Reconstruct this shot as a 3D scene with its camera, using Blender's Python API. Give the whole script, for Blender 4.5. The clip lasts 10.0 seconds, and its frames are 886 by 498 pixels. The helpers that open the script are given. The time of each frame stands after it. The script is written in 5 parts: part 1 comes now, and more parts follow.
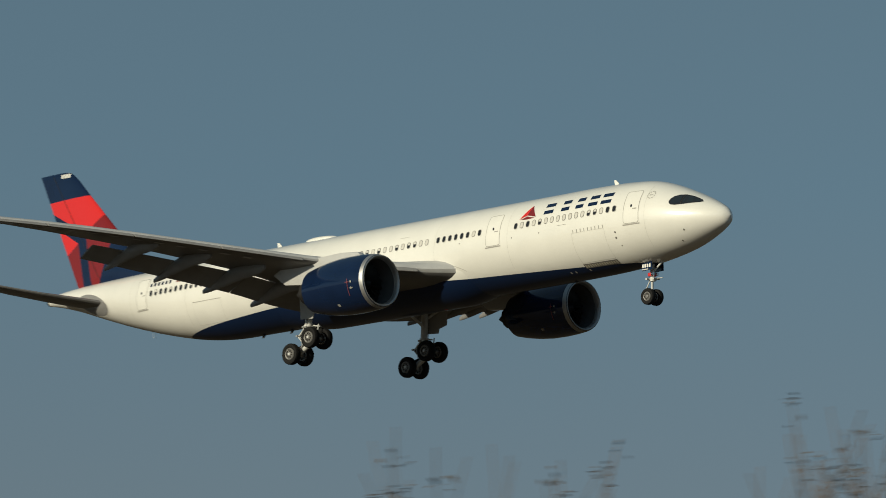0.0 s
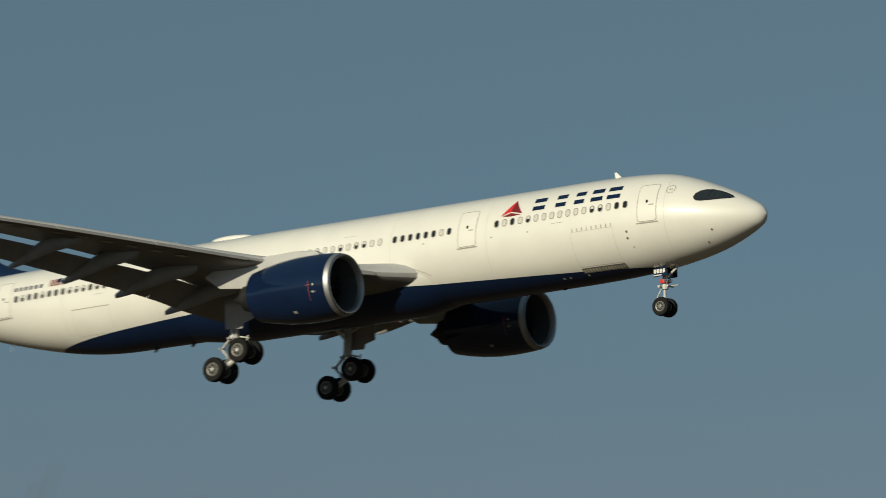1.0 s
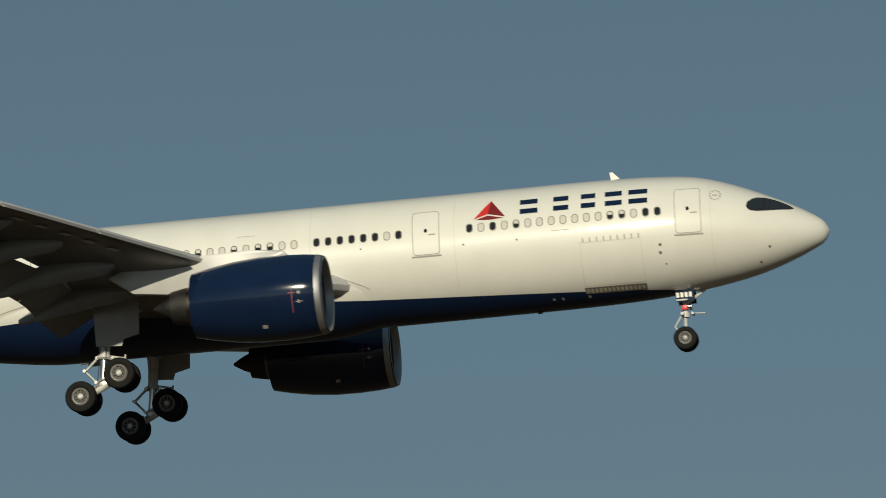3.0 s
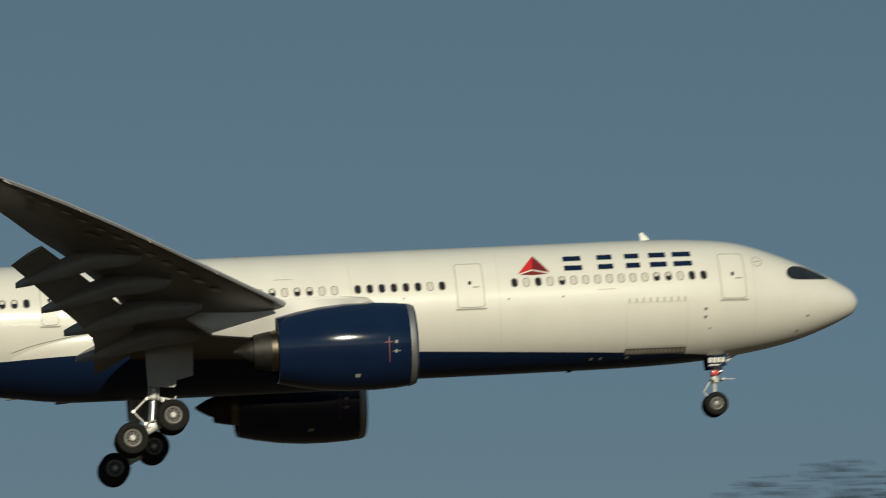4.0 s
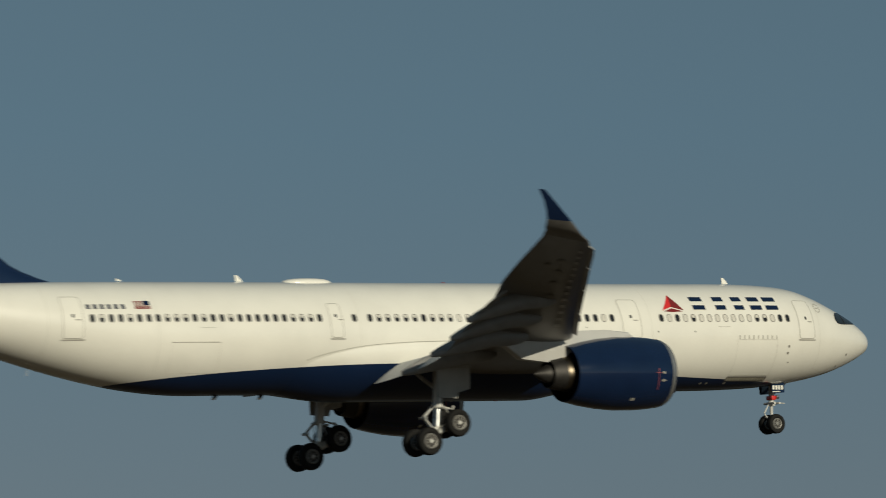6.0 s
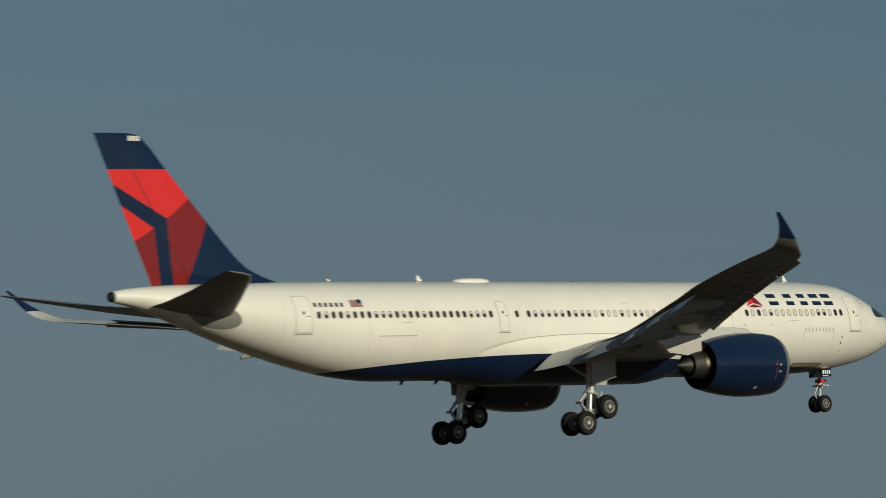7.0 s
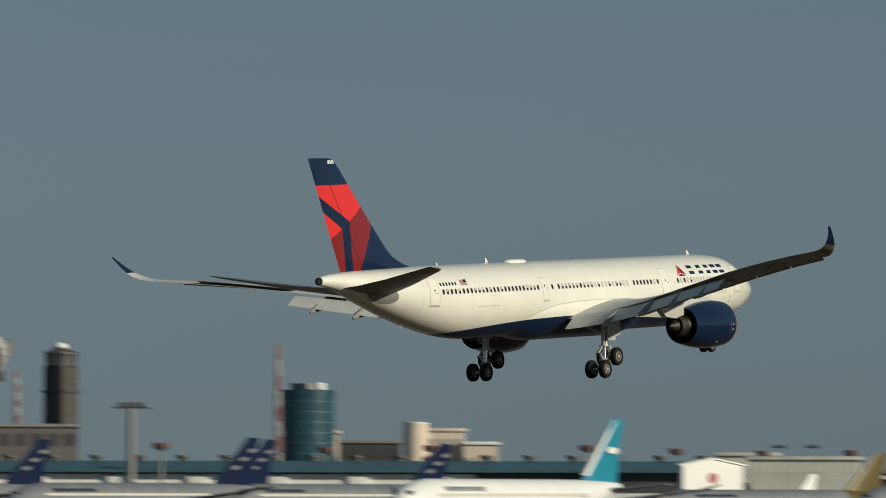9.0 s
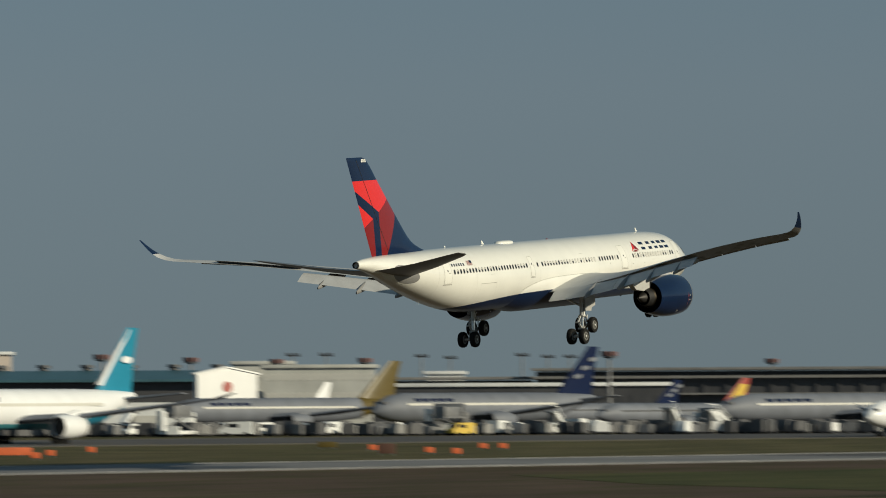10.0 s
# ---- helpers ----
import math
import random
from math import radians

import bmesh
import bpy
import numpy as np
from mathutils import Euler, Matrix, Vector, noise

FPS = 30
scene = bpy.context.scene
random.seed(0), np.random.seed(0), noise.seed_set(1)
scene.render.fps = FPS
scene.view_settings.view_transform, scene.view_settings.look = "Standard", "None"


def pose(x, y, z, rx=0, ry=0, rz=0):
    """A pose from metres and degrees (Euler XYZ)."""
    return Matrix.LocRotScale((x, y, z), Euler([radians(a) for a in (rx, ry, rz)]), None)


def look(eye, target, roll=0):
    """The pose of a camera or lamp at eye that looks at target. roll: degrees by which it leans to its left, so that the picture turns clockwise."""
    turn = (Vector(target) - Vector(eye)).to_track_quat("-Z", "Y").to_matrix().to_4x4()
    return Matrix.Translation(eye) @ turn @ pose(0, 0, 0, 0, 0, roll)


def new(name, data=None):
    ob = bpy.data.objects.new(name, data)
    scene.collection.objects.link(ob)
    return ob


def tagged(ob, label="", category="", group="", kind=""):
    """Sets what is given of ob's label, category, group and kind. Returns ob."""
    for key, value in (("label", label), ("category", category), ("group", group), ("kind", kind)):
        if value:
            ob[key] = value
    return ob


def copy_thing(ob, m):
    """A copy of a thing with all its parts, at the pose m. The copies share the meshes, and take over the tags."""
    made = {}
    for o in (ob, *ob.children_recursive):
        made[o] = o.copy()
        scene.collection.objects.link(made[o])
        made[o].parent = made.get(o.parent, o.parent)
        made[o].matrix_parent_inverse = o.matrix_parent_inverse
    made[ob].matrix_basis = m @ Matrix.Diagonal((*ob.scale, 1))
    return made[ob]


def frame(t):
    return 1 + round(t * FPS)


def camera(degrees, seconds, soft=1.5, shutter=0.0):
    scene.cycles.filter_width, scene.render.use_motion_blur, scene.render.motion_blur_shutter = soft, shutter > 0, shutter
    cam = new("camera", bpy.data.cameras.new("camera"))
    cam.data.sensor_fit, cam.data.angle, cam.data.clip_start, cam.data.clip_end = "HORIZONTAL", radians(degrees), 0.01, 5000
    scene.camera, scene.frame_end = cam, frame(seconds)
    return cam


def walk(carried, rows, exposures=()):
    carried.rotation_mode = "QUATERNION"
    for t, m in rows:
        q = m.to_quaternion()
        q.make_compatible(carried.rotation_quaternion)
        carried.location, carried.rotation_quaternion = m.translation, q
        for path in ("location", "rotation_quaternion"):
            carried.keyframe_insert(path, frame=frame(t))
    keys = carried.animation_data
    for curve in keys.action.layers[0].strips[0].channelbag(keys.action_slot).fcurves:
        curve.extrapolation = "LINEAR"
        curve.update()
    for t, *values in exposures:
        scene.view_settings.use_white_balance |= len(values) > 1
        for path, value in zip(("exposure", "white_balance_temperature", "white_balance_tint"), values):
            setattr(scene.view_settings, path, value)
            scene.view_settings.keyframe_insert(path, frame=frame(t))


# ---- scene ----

# ---------------------------------------------------------------- camera
EYE = 6.0                                   # height of the tripod head above the airfield
cam = camera(9.080, 10.0, soft=0.5, shutter=0.5)
# seconds, azimuth from +x, elevation, roll about the line of sight (degrees)
PAN = [
    (0, 138.870, 6.828, -0.166),
    (0.3, 136.393, 6.990, -0.160),
    (0.5, 134.644, 7.132, -0.156),
    (0.8, 131.665, 7.371, -0.043),
    (1, 129.422, 7.523, 0.033),
    (1.3, 125.813, 7.689, 0.074),
    (1.5, 123.385, 7.796, 0.102),
    (1.8, 119.412, 7.912, 0.280),
    (2, 116.703, 8.007, 0.398),
    (2.2, 113.904, 8.097, 0.582),
    (3.3, 97.825, 8.402, 1.019),
    (3.5, 94.870, 8.424, 0.862),
    (3.8, 89.618, 8.436, 0.626),
    (4, 86.118, 8.424, 0.469),
    (4.3, 80.480, 8.331, 0.144),
    (4.5, 77.400, 8.248, -0.073),
    (4.8, 72.964, 7.866, -0.194),
    (5, 69.995, 7.544, -0.274),
    (5.3, 66.122, 7.077, -0.239),
    (5.5, 63.761, 6.815, -0.215),
    (5.8, 60.542, 6.477, -0.120),
    (6, 58.520, 6.258, -0.056),
    (6.2, 56.452, 5.999, -0.107),
    (7.3, 46.889, 4.490, -0.237),
    (7.5, 45.320, 4.266, -0.296),
    (7.8, 42.912, 3.933, -0.267),
    (8, 41.327, 3.676, -0.263),
    (8.2, 39.758, 3.417, -0.258),
    (8.4, 38.485, 3.172, -0.249),
    (8.5, 38.068, 3.094, -0.235),
    (8.6, 37.220, 2.927, -0.212),
    (8.8, 36.015, 2.709, -0.144),
    (9, 34.864, 2.505, -0.086),
    (9.2, 33.769, 2.331, -0.034),
    (9.4, 32.732, 2.137, 0.035),
    (9.5, 32.356, 2.069, 0.072),
    (9.6, 31.699, 1.945, 0.113),
    (9.8, 30.735, 1.741, 0.207),
    (10, 29.872, 1.560, 0.300),
]


def aim(az, el, roll):
    a, e = radians(az), radians(el)
    return look((0, 0, EYE), (100 * math.cos(a) * math.cos(e), 100 * math.sin(a) * math.cos(e), EYE + 100 * math.sin(e)), -roll)


walk(cam, [(t, aim(az, el, r)) for t, az, el, r in PAN],
     exposures=[(0, -0.30), (2, -0.42), (4.5, -0.58), (6, -0.58), (7.5, -0.50), (8.5, -0.36), (10, -0.17)])

# ---------------------------------------------------------------- light
SUN_AZ, SUN_EL = -87.0, 19.0                # direction towards the sun
world = bpy.data.worlds.new("world")
scene.world = world
world.use_nodes = True
wn = world.node_tree.nodes
sky = wn.new("ShaderNodeTexSky")
sky.sky_type, sky.sun_disc = "NISHITA", False
sky.sun_elevation, sky.sun_rotation = radians(SUN_EL), radians(90 - SUN_AZ)
sky.altitude, sky.air_density, sky.dust_density, sky.ozone_density = 0, 1.0, 0.5, 2.0
co = wn.new("ShaderNodeTexCoord")
lift = wn.new("ShaderNodeMapping")
lift.inputs["Location"].default_value = (0, 0, 0.46)     # hazy horizon: keep the low sky as blue as the sky above it
world.node_tree.links.new(co.outputs["Generated"], lift.inputs[0])
world.node_tree.links.new(lift.outputs[0], sky.inputs[0])
wn["Background"].inputs[1].default_value = 0.145
haze = wn.new("ShaderNodeHueSaturation")
haze.inputs["Saturation"].default_value = 0.80
world.node_tree.links.new(sky.outputs[0], haze.inputs["Color"])
air = wn.new("ShaderNodeMix")
air.data_type, air.blend_type = "RGBA", "MULTIPLY"
air.inputs[0].default_value = 1.0
# hazy autumn air: a touch greener than a clean sky above, greyer and warmer towards the horizon
ele, band = wn.new("ShaderNodeSeparateXYZ"), wn.new("ShaderNodeValToRGB")
world.node_tree.links.new(co.outputs["Generated"], ele.inputs[0])
world.node_tree.links.new(ele.outputs["Z"], band.inputs[0])
band.color_ramp.elements[0].position, band.color_ramp.elements[0].color = 0.0, (0.83, 0.765, 0.56, 1)
band.color_ramp.elements[1].position, band.color_ramp.elements[1].color = 0.13, (0.84, 1.0, 0.845, 1)
band.color_ramp.elements.new(0.055).color = (0.97, 0.92, 0.70, 1)
world.node_tree.links.new(band.outputs[0], air.inputs[7])
world.node_tree.links.new(haze.outputs[0], air.inputs[6])
world.node_tree.links.new(air.outputs[2], wn["Background"].inputs[0])
sun = new("sun", bpy.data.lights.new("sun", "SUN"))
sun.data.energy, sun.data.angle, sun.data.color = 4.5, radians(0.55), (1.0, 0.92, 0.70)
sun.matrix_basis = look((math.cos(radians(SUN_AZ)) * math.cos(radians(SUN_EL)) * 900, math.sin(radians(SUN_AZ)) * math.cos(radians(SUN_EL)) * 900,
                         math.sin(radians(SUN_EL)) * 900), (0, 0, 0))


# ---------------------------------------------------------------- materials
def material(name, base, rough=0.5, metal=0.0, coat=0.0, vary=0.12, scale=1.5, bump=0.0, fine=30.0, spec=0.5):
    """A painted or raw surface: two scales of tone variation, uneven gloss and fine relief."""
    m = bpy.data.materials.new(name)
    m.use_nodes = True
    t = m.node_tree
    b = t.nodes["Principled BSDF"]
    co = t.nodes.new("ShaderNodeTexCoord")
    big, small = t.nodes.new("ShaderNodeTexNoise"), t.nodes.new("ShaderNodeTexNoise")
    big.inputs["Scale"].default_value, big.inputs["Detail"].default_value = scale, 6
    small.inputs["Scale"].default_value, small.inputs["Detail"].default_value = fine, 4
    for n in (big, small):
        t.links.new(co.outputs["Object"], n.inputs["Vector"])
    mix = t.nodes.new("ShaderNodeMath")
    mix.operation = "MULTIPLY_ADD"
    mix.inputs[1].default_value = 0.35
    t.links.new(small.outputs["Fac"], mix.inputs[0])
    t.links.new(big.outputs["Fac"], mix.inputs[2])
    ramp = t.nodes.new("ShaderNodeMapRange")
    ramp.inputs["From Min"].default_value, ramp.inputs["From Max"].default_value = 0.4, 0.95
    ramp.inputs["To Min"].default_value, ramp.inputs["To Max"].default_value = 1 - vary, 1 + vary * 0.5
    t.links.new(mix.outputs[0], ramp.inputs["Value"])
    tone = t.nodes.new("ShaderNodeVectorMath")
    tone.operation = "SCALE"
    tone.name = "tone"
    tone.inputs[0].default_value = base
    t.links.new(ramp.outputs[0], tone.inputs["Scale"])
    t.links.new(tone.outputs[0], b.inputs["Base Color"])
    gloss = t.nodes.new("ShaderNodeMapRange")
    gloss.inputs["To Min"].default_value, gloss.inputs["To Max"].default_value = max(0.02, rough - 0.08), min(1, rough + 0.1)
    t.links.new(big.outputs["Fac"], gloss.inputs["Value"])
    t.links.new(gloss.outputs[0], b.inputs["Roughness"])
    b.inputs["Metallic"].default_value, b.inputs["Coat Weight"].default_value = metal, coat
    b.inputs["Coat Roughness"].default_value = 0.06
    b.inputs["Specular IOR Level"].default_value = spec
    if bump:
        bp = t.nodes.new("ShaderNodeBump")
        bp.inputs["Strength"].default_value, bp.inputs["Distance"].default_value = bump, 0.02
        t.links.new(mix.outputs[0], bp.inputs["Height"])
        t.links.new(bp.outputs[0], b.inputs["Normal"])
    return m


WHITE, NAVY = (0.80, 0.785, 0.725), (0.0055, 0.016, 0.050)
M_white = material("white paint", WHITE, 0.45, coat=0.6, vary=0.06, scale=0.5, fine=9)
M_navy = material("navy paint", NAVY, 0.09, vary=0.2, scale=0.6, fine=12)
M_red = material("bright red paint", (0.66, 0.028, 0.026), 0.4, coat=0.1, vary=0.08)
M_maroon = material("dark red paint", (0.20, 0.015, 0.016), 0.4, coat=0.1, vary=0.1)
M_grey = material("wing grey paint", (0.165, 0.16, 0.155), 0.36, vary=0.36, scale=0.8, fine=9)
M_fairing = material("fairing grey paint", (0.235, 0.23, 0.225), 0.34, vary=0.2, scale=1.2, fine=14)
M_flap = material("flap grey paint", (0.25, 0.245, 0.24), 0.5, vary=0.2, scale=1.2, fine=14)
M_metal = material("polished aluminium", (0.78, 0.78, 0.77), 0.28, metal=1.0, vary=0.1)
M_lip = material("satin aluminium", (0.42, 0.42, 0.42), 0.5, metal=0.85, vary=0.1)
M_pylon = material("pale grey gloss paint", (0.52, 0.515, 0.50), 0.3, coat=0.4, vary=0.08)
M_brass = material("heat tinted nozzle metal", (0.22, 0.185, 0.14), 0.36, metal=1.0, vary=0.3, scale=3)
M_liner = material("grey acoustic liner", (0.085, 0.085, 0.088), 0.55, vary=0.15, scale=2)
# sunlit copy of the wing grey; the sun's brightening is put into the colour
M_wing_lit = material("wing grey lightened for sunlight", (0.48, 0.48, 0.475), 0.45, vary=0.15, scale=0.9, fine=14)
M_dark = material("dark titanium", (0.06, 0.057, 0.055), 0.55, metal=0.8, vary=0.3, scale=3)
M_black = material("black liner", (0.012, 0.012, 0.013), 0.6)
M_fitting = material("bright cadmium fittings", (0.52, 0.52, 0.50), 0.3, metal=0.5, vary=0.2, scale=5)
M_steel = material("painted gear steel", (0.62, 0.62, 0.60), 0.4, vary=0.25, scale=4)
M_rubber = material("tyre rubber", (0.013, 0.013, 0.013), 0.8, vary=0.3, scale=6, spec=0.2)
M_hub = material("wheel hub", (0.24, 0.235, 0.225), 0.45, metal=0.3, vary=0.25, scale=8)
M_glass = material("dark window glass", (0.022, 0.024, 0.028), 0.08, vary=0.1)
M_pane = material("bluish cockpit glass", (0.020, 0.026, 0.030), 0.05, vary=0.3, scale=2, spec=0.9)
M_shade = material("lowered window shade", (0.62, 0.60, 0.55), 0.5, vary=0.1)
M_line = material("panel gap", (0.36, 0.345, 0.31), 0.6)
M_seam = material("faint skin seam", (0.60, 0.585, 0.535), 0.5)
M_sill = material("scuffed sill", (0.15, 0.14, 0.125), 0.6)
M_stencil = material("faded red stencil", (0.26, 0.06, 0.075), 0.5)
M_door = material("pale grey gear door", (0.40, 0.395, 0.38), 0.5, vary=0.15)
M_gold = material("worn roller metal", (0.42, 0.39, 0.30), 0.5, vary=0.3)


def livery(name):
    """White fuselage paint with the navy belly whose upper edge sweeps up towards the wing and down to the tail."""
    m = material(name, WHITE, 0.45, coat=0.6, vary=0.06, scale=0.5, fine=9)
    t = m.node_tree
    co, sep = t.nodes.new("ShaderNodeTexCoord"), t.nodes.new("ShaderNodeSeparateXYZ")
    t.links.new(co.outputs["Object"], sep.inputs[0])

    def op(kind, a, b, c=None):
        n = t.nodes.new("ShaderNodeMath")
        n.operation = kind
        for i, v in enumerate((a, b, c)):
            if v is None:
                continue
            if isinstance(v, (int, float)):
                n.inputs[i].default_value = v
            else:
                t.links.new(v, n.inputs[i])
        return n.outputs[0]
    x, z = sep.outputs["X"], sep.outputs["Z"]
    front = op("MULTIPLY_ADD", x, -0.0418, -2.887)
    back = op("MINIMUM", op("ADD", x, 31.0), 0.0)
    rear = op("MULTIPLY_ADD", op("MULTIPLY", back, back), -0.00285, -1.59)
    edge = op("MINIMUM", front, rear)
    fac = op("MULTIPLY", op("LESS_THAN", z, edge), op("GREATER_THAN", x, -49.5))
    fac = op("MULTIPLY", fac, op("LESS_THAN", x, -5.9))
    mixed = t.nodes.new("ShaderNodeMix")
    mixed.data_type = "RGBA"
    t.links.new(fac, mixed.inputs[0])
    t.links.new(t.nodes["tone"].outputs[0], mixed.inputs[6])
    mixed.inputs[7].default_value = (*NAVY, 1)
    t.links.new(mixed.outputs[2], t.nodes["Principled BSDF"].inputs["Base Color"])
    b = t.nodes["Principled BSDF"]
    b.inputs["Coat Roughness"].default_value = 0.13
    t.links.new(op("MULTIPLY_ADD", fac, -0.65, 1.0), b.inputs["Coat Weight"])
    t.links.new(op("MULTIPLY_ADD", fac, -0.38, 0.5), b.inputs["Specular IOR Level"])
    # the skin is never quite flat between its frames
    wave, bend = t.nodes.new("ShaderNodeTexNoise"), t.nodes.new("ShaderNodeBump")
    wave.inputs["Scale"].default_value, wave.inputs["Detail"].default_value = 1.1, 2
    t.links.new(co.outputs["Object"], wave.inputs["Vector"])
    t.links.new(wave.outputs["Fac"], bend.inputs["Height"])
    bend.inputs["Strength"].default_value, bend.inputs["Distance"].default_value = 1.0, 0.010
    t.links.new(bend.outputs[0], t.nodes["Principled BSDF"].inputs["Coat Normal"])
    return m


M_livery = livery("white and navy fuselage paint")


# ---------------------------------------------------------------- mesh helpers
def part(name, bm, mat, parent=None, label="", smooth=True):
    me = bpy.data.meshes.new(name)
    bmesh.ops.recalc_face_normals(bm, faces=bm.faces)
    bm.to_mesh(me)
    bm.free()
    for m in (mat if isinstance(mat, (list, tuple)) else (mat,)):
        me.materials.append(m)
    if smooth:
        me.polygons.foreach_set("use_smooth", [True] * len(me.polygons))
        me.set_sharp_from_angle(angle=radians(38))
    ob = new(name, me)
    ob.parent = parent
    if label:
        ob["label"] = label
    return ob


def again(ob, parent, m):
    """The same piece once more, on the shared mesh."""
    o = new(ob.name.split(".")[0], ob.data)
    o.parent, o.matrix_basis = parent, m
    if "label" in ob:
        o["label"] = ob["label"]
    return o


def loft(rings, closed=True, caps=True, bm=None):
    bm = bm or bmesh.new()
    rows = [[bm.verts.new(p) for p in r] for r in rings]
    n = len(rows[0])
    for a, b in zip(rows, rows[1:]):
        for i in range(n if closed else n - 1):
            j = (i + 1) % n
            bm.faces.new((a[i], a[j], b[j], b[i]))
    if caps and closed:
        bm.faces.new(rows[0])
        bm.faces.new(rows[-1])
    return bm


def lathe(profile, n=48, axis="x", bm=None, caps=False):
    """profile: (along, radius) turned round an axis."""
    rings = []
    for s, r in profile:
        ring = []
        for k in range(n):
            c, d = r * math.cos(k * 2 * math.pi / n), r * math.sin(k * 2 * math.pi / n)
            ring.append({"x": (s, c, d), "y": (d, s, c), "z": (c, d, s)}[axis])
        rings.append(ring)
    return loft(rings, True, caps, bm)


def box(x0, x1, y0, y1, z0, z1, bm=None, bevel=0.0):
    own = bm is None or bevel
    b = bmesh.new() if own else bm
    r = bmesh.ops.create_cube(b, size=1)["verts"]
    for v in r:
        v.co = (x0 + (v.co.x + 0.5) * (x1 - x0), y0 + (v.co.y + 0.5) * (y1 - y0), z0 + (v.co.z + 0.5) * (z1 - z0))
    if bevel:
        bmesh.ops.bevel(b, geom=b.edges[:], offset=bevel, segments=2, profile=0.6, affect="EDGES")
    if own and bm is not None:
        me = bpy.data.meshes.new("tmp")
        b.to_mesh(me)
        bm.from_mesh(me)
        bpy.data.meshes.remove(me)
        b.free()
        return bm
    return b


def rod(a, b, r, bm=None, n=10, r2=None):
    """A round bar from a to b."""
    bm = bm or bmesh.new()
    a, b = Vector(a), Vector(b)
    q = (b - a).to_track_quat("Z", "Y")
    rings = []
    for p, rr in ((a, r), (b, r if r2 is None else r2)):
        rings.append([p + q @ Vector((rr * math.cos(k * 2 * math.pi / n), rr * math.sin(k * 2 * math.pi / n), 0)) for k in range(n)])
    return loft(rings, True, True, bm)


def plate(poly, y0, y1, bm=None):
    """An upright plate: outline in (x, z), from y0 to y1."""
    bm = bm or bmesh.new()
    return loft([[(x, y, z) for x, z in poly] for y in (y0, y1)], True, True, bm)


def lerp(table, x):
    """Smooth value from a table of (x, values...) with falling x."""
    if x >= table[0][0]:
        return table[0][1:]
    for i in range(len(table) - 1):
        a, b = table[i], table[i + 1]
        if x >= b[0]:
            f = (x - a[0]) / (b[0] - a[0])
            p, q = table[max(i - 1, 0)], table[min(i + 2, len(table) - 1)]
            out = []
            for k in range(1, len(a)):
                h = b[0] - a[0]
                sl = (b[k] - a[k]) / h
                m0 = sl if i == 0 else 0.5 * (sl + (a[k] - p[k]) / (a[0] - p[0]))
                m1 = sl if i == len(table) - 2 else 0.5 * (sl + (q[k] - b[k]) / (q[0] - b[0]))
                out.append((2 * f ** 3 - 3 * f * f + 1) * a[k] + (f ** 3 - 2 * f * f + f) * h * m0
                           + (3 * f * f - 2 * f ** 3) * b[k] + (f ** 3 - f * f) * h * m1)
            return tuple(out)
    return table[-1][1:]


# ---------------------------------------------------------------- the landing airliner
# Its own space: x forward with the nose at 0, y to port, z up from the cabin's axis.
R = 2.82
BODY = [  # station, crown, keel, half width
    (0.06, -0.38, -0.46, 0.04), (-0.1, -0.06, -0.80, 0.36), (-0.5, 0.29, -1.10, 0.74), (-1.0, 0.60, -1.34, 1.06), (-2.0, 1.12, -1.74, 1.52),
    (-3.0, 1.57, -2.06, 1.90), (-4.0, 1.98, -2.29, 2.20), (-5.5, 2.44, -2.54, 2.52), (-7.5, 2.66, -2.76, 2.74), (-10.0, 2.73, -2.88, 2.82), (-14.0, 2.73, -2.93, 2.82),
    (-41.0, 2.73, -2.93, 2.82), (-44.5, 2.73, -2.90, 2.80), (-47.2, 2.72, -2.62, 2.70), (-50.1, 2.70, -2.05, 2.50), (-54.0, 2.64, -1.02, 2.06),
    (-57.0, 2.58, -0.08, 1.58), (-60.0, 2.48, 0.90, 0.98), (-62.2, 2.30, 1.46, 0.46), (-62.85, 2.18, 1.58, 0.30)]


def section(x, n=64, grow=0.0):
    top, low, w = lerp(BODY, x)
    c, h = (top + low) / 2, (top - low) / 2
    return [(x, (w + grow) * math.sin(k * 2 * math.pi / n), c + (h + grow) * math.cos(k * 2 * math.pi / n)) for k in range(n)]


def skin(x, z, out=0.0):
    """Half width of the fuselage skin at a station and height."""
    top, low, w = lerp(BODY, x)
    c, h = (top + low) / 2, (top - low) / 2
    s = max(-0.999, min(0.999, (z - c) / h))
    return w * math.sqrt(1 - s * s) + out


def on_skin(poly, side, out, step=0.12, name="", mat=None, parent=None, label=""):
    """A flat outline in (x, z) wrapped onto the fuselage; side -1 is starboard."""
    bm = bmesh.new()
    bm.faces.new([bm.verts.new((x, 0, z)) for x, z in poly])
    zs, xs = [p[1] for p in poly], [p[0] for p in poly]
    z = min(zs) + step
    while z < max(zs):
        bmesh.ops.bisect_plane(bm, geom=bm.verts[:] + bm.edges[:] + bm.faces[:], plane_co=(0, 0, z), plane_no=(0, 0, 1))
        z += step
    if min(xs) < -42 or max(xs) > -9:
        x = min(xs) + 0.5
        while x < max(xs):
            bmesh.ops.bisect_plane(bm, geom=bm.verts[:] + bm.edges[:] + bm.faces[:], plane_co=(x, 0, 0), plane_no=(1, 0, 0))
            x += 0.5
    for v in bm.verts:
        v.co.y = side * skin(v.co.x, v.co.z, out)
    return part(name, bm, mat, parent, label)


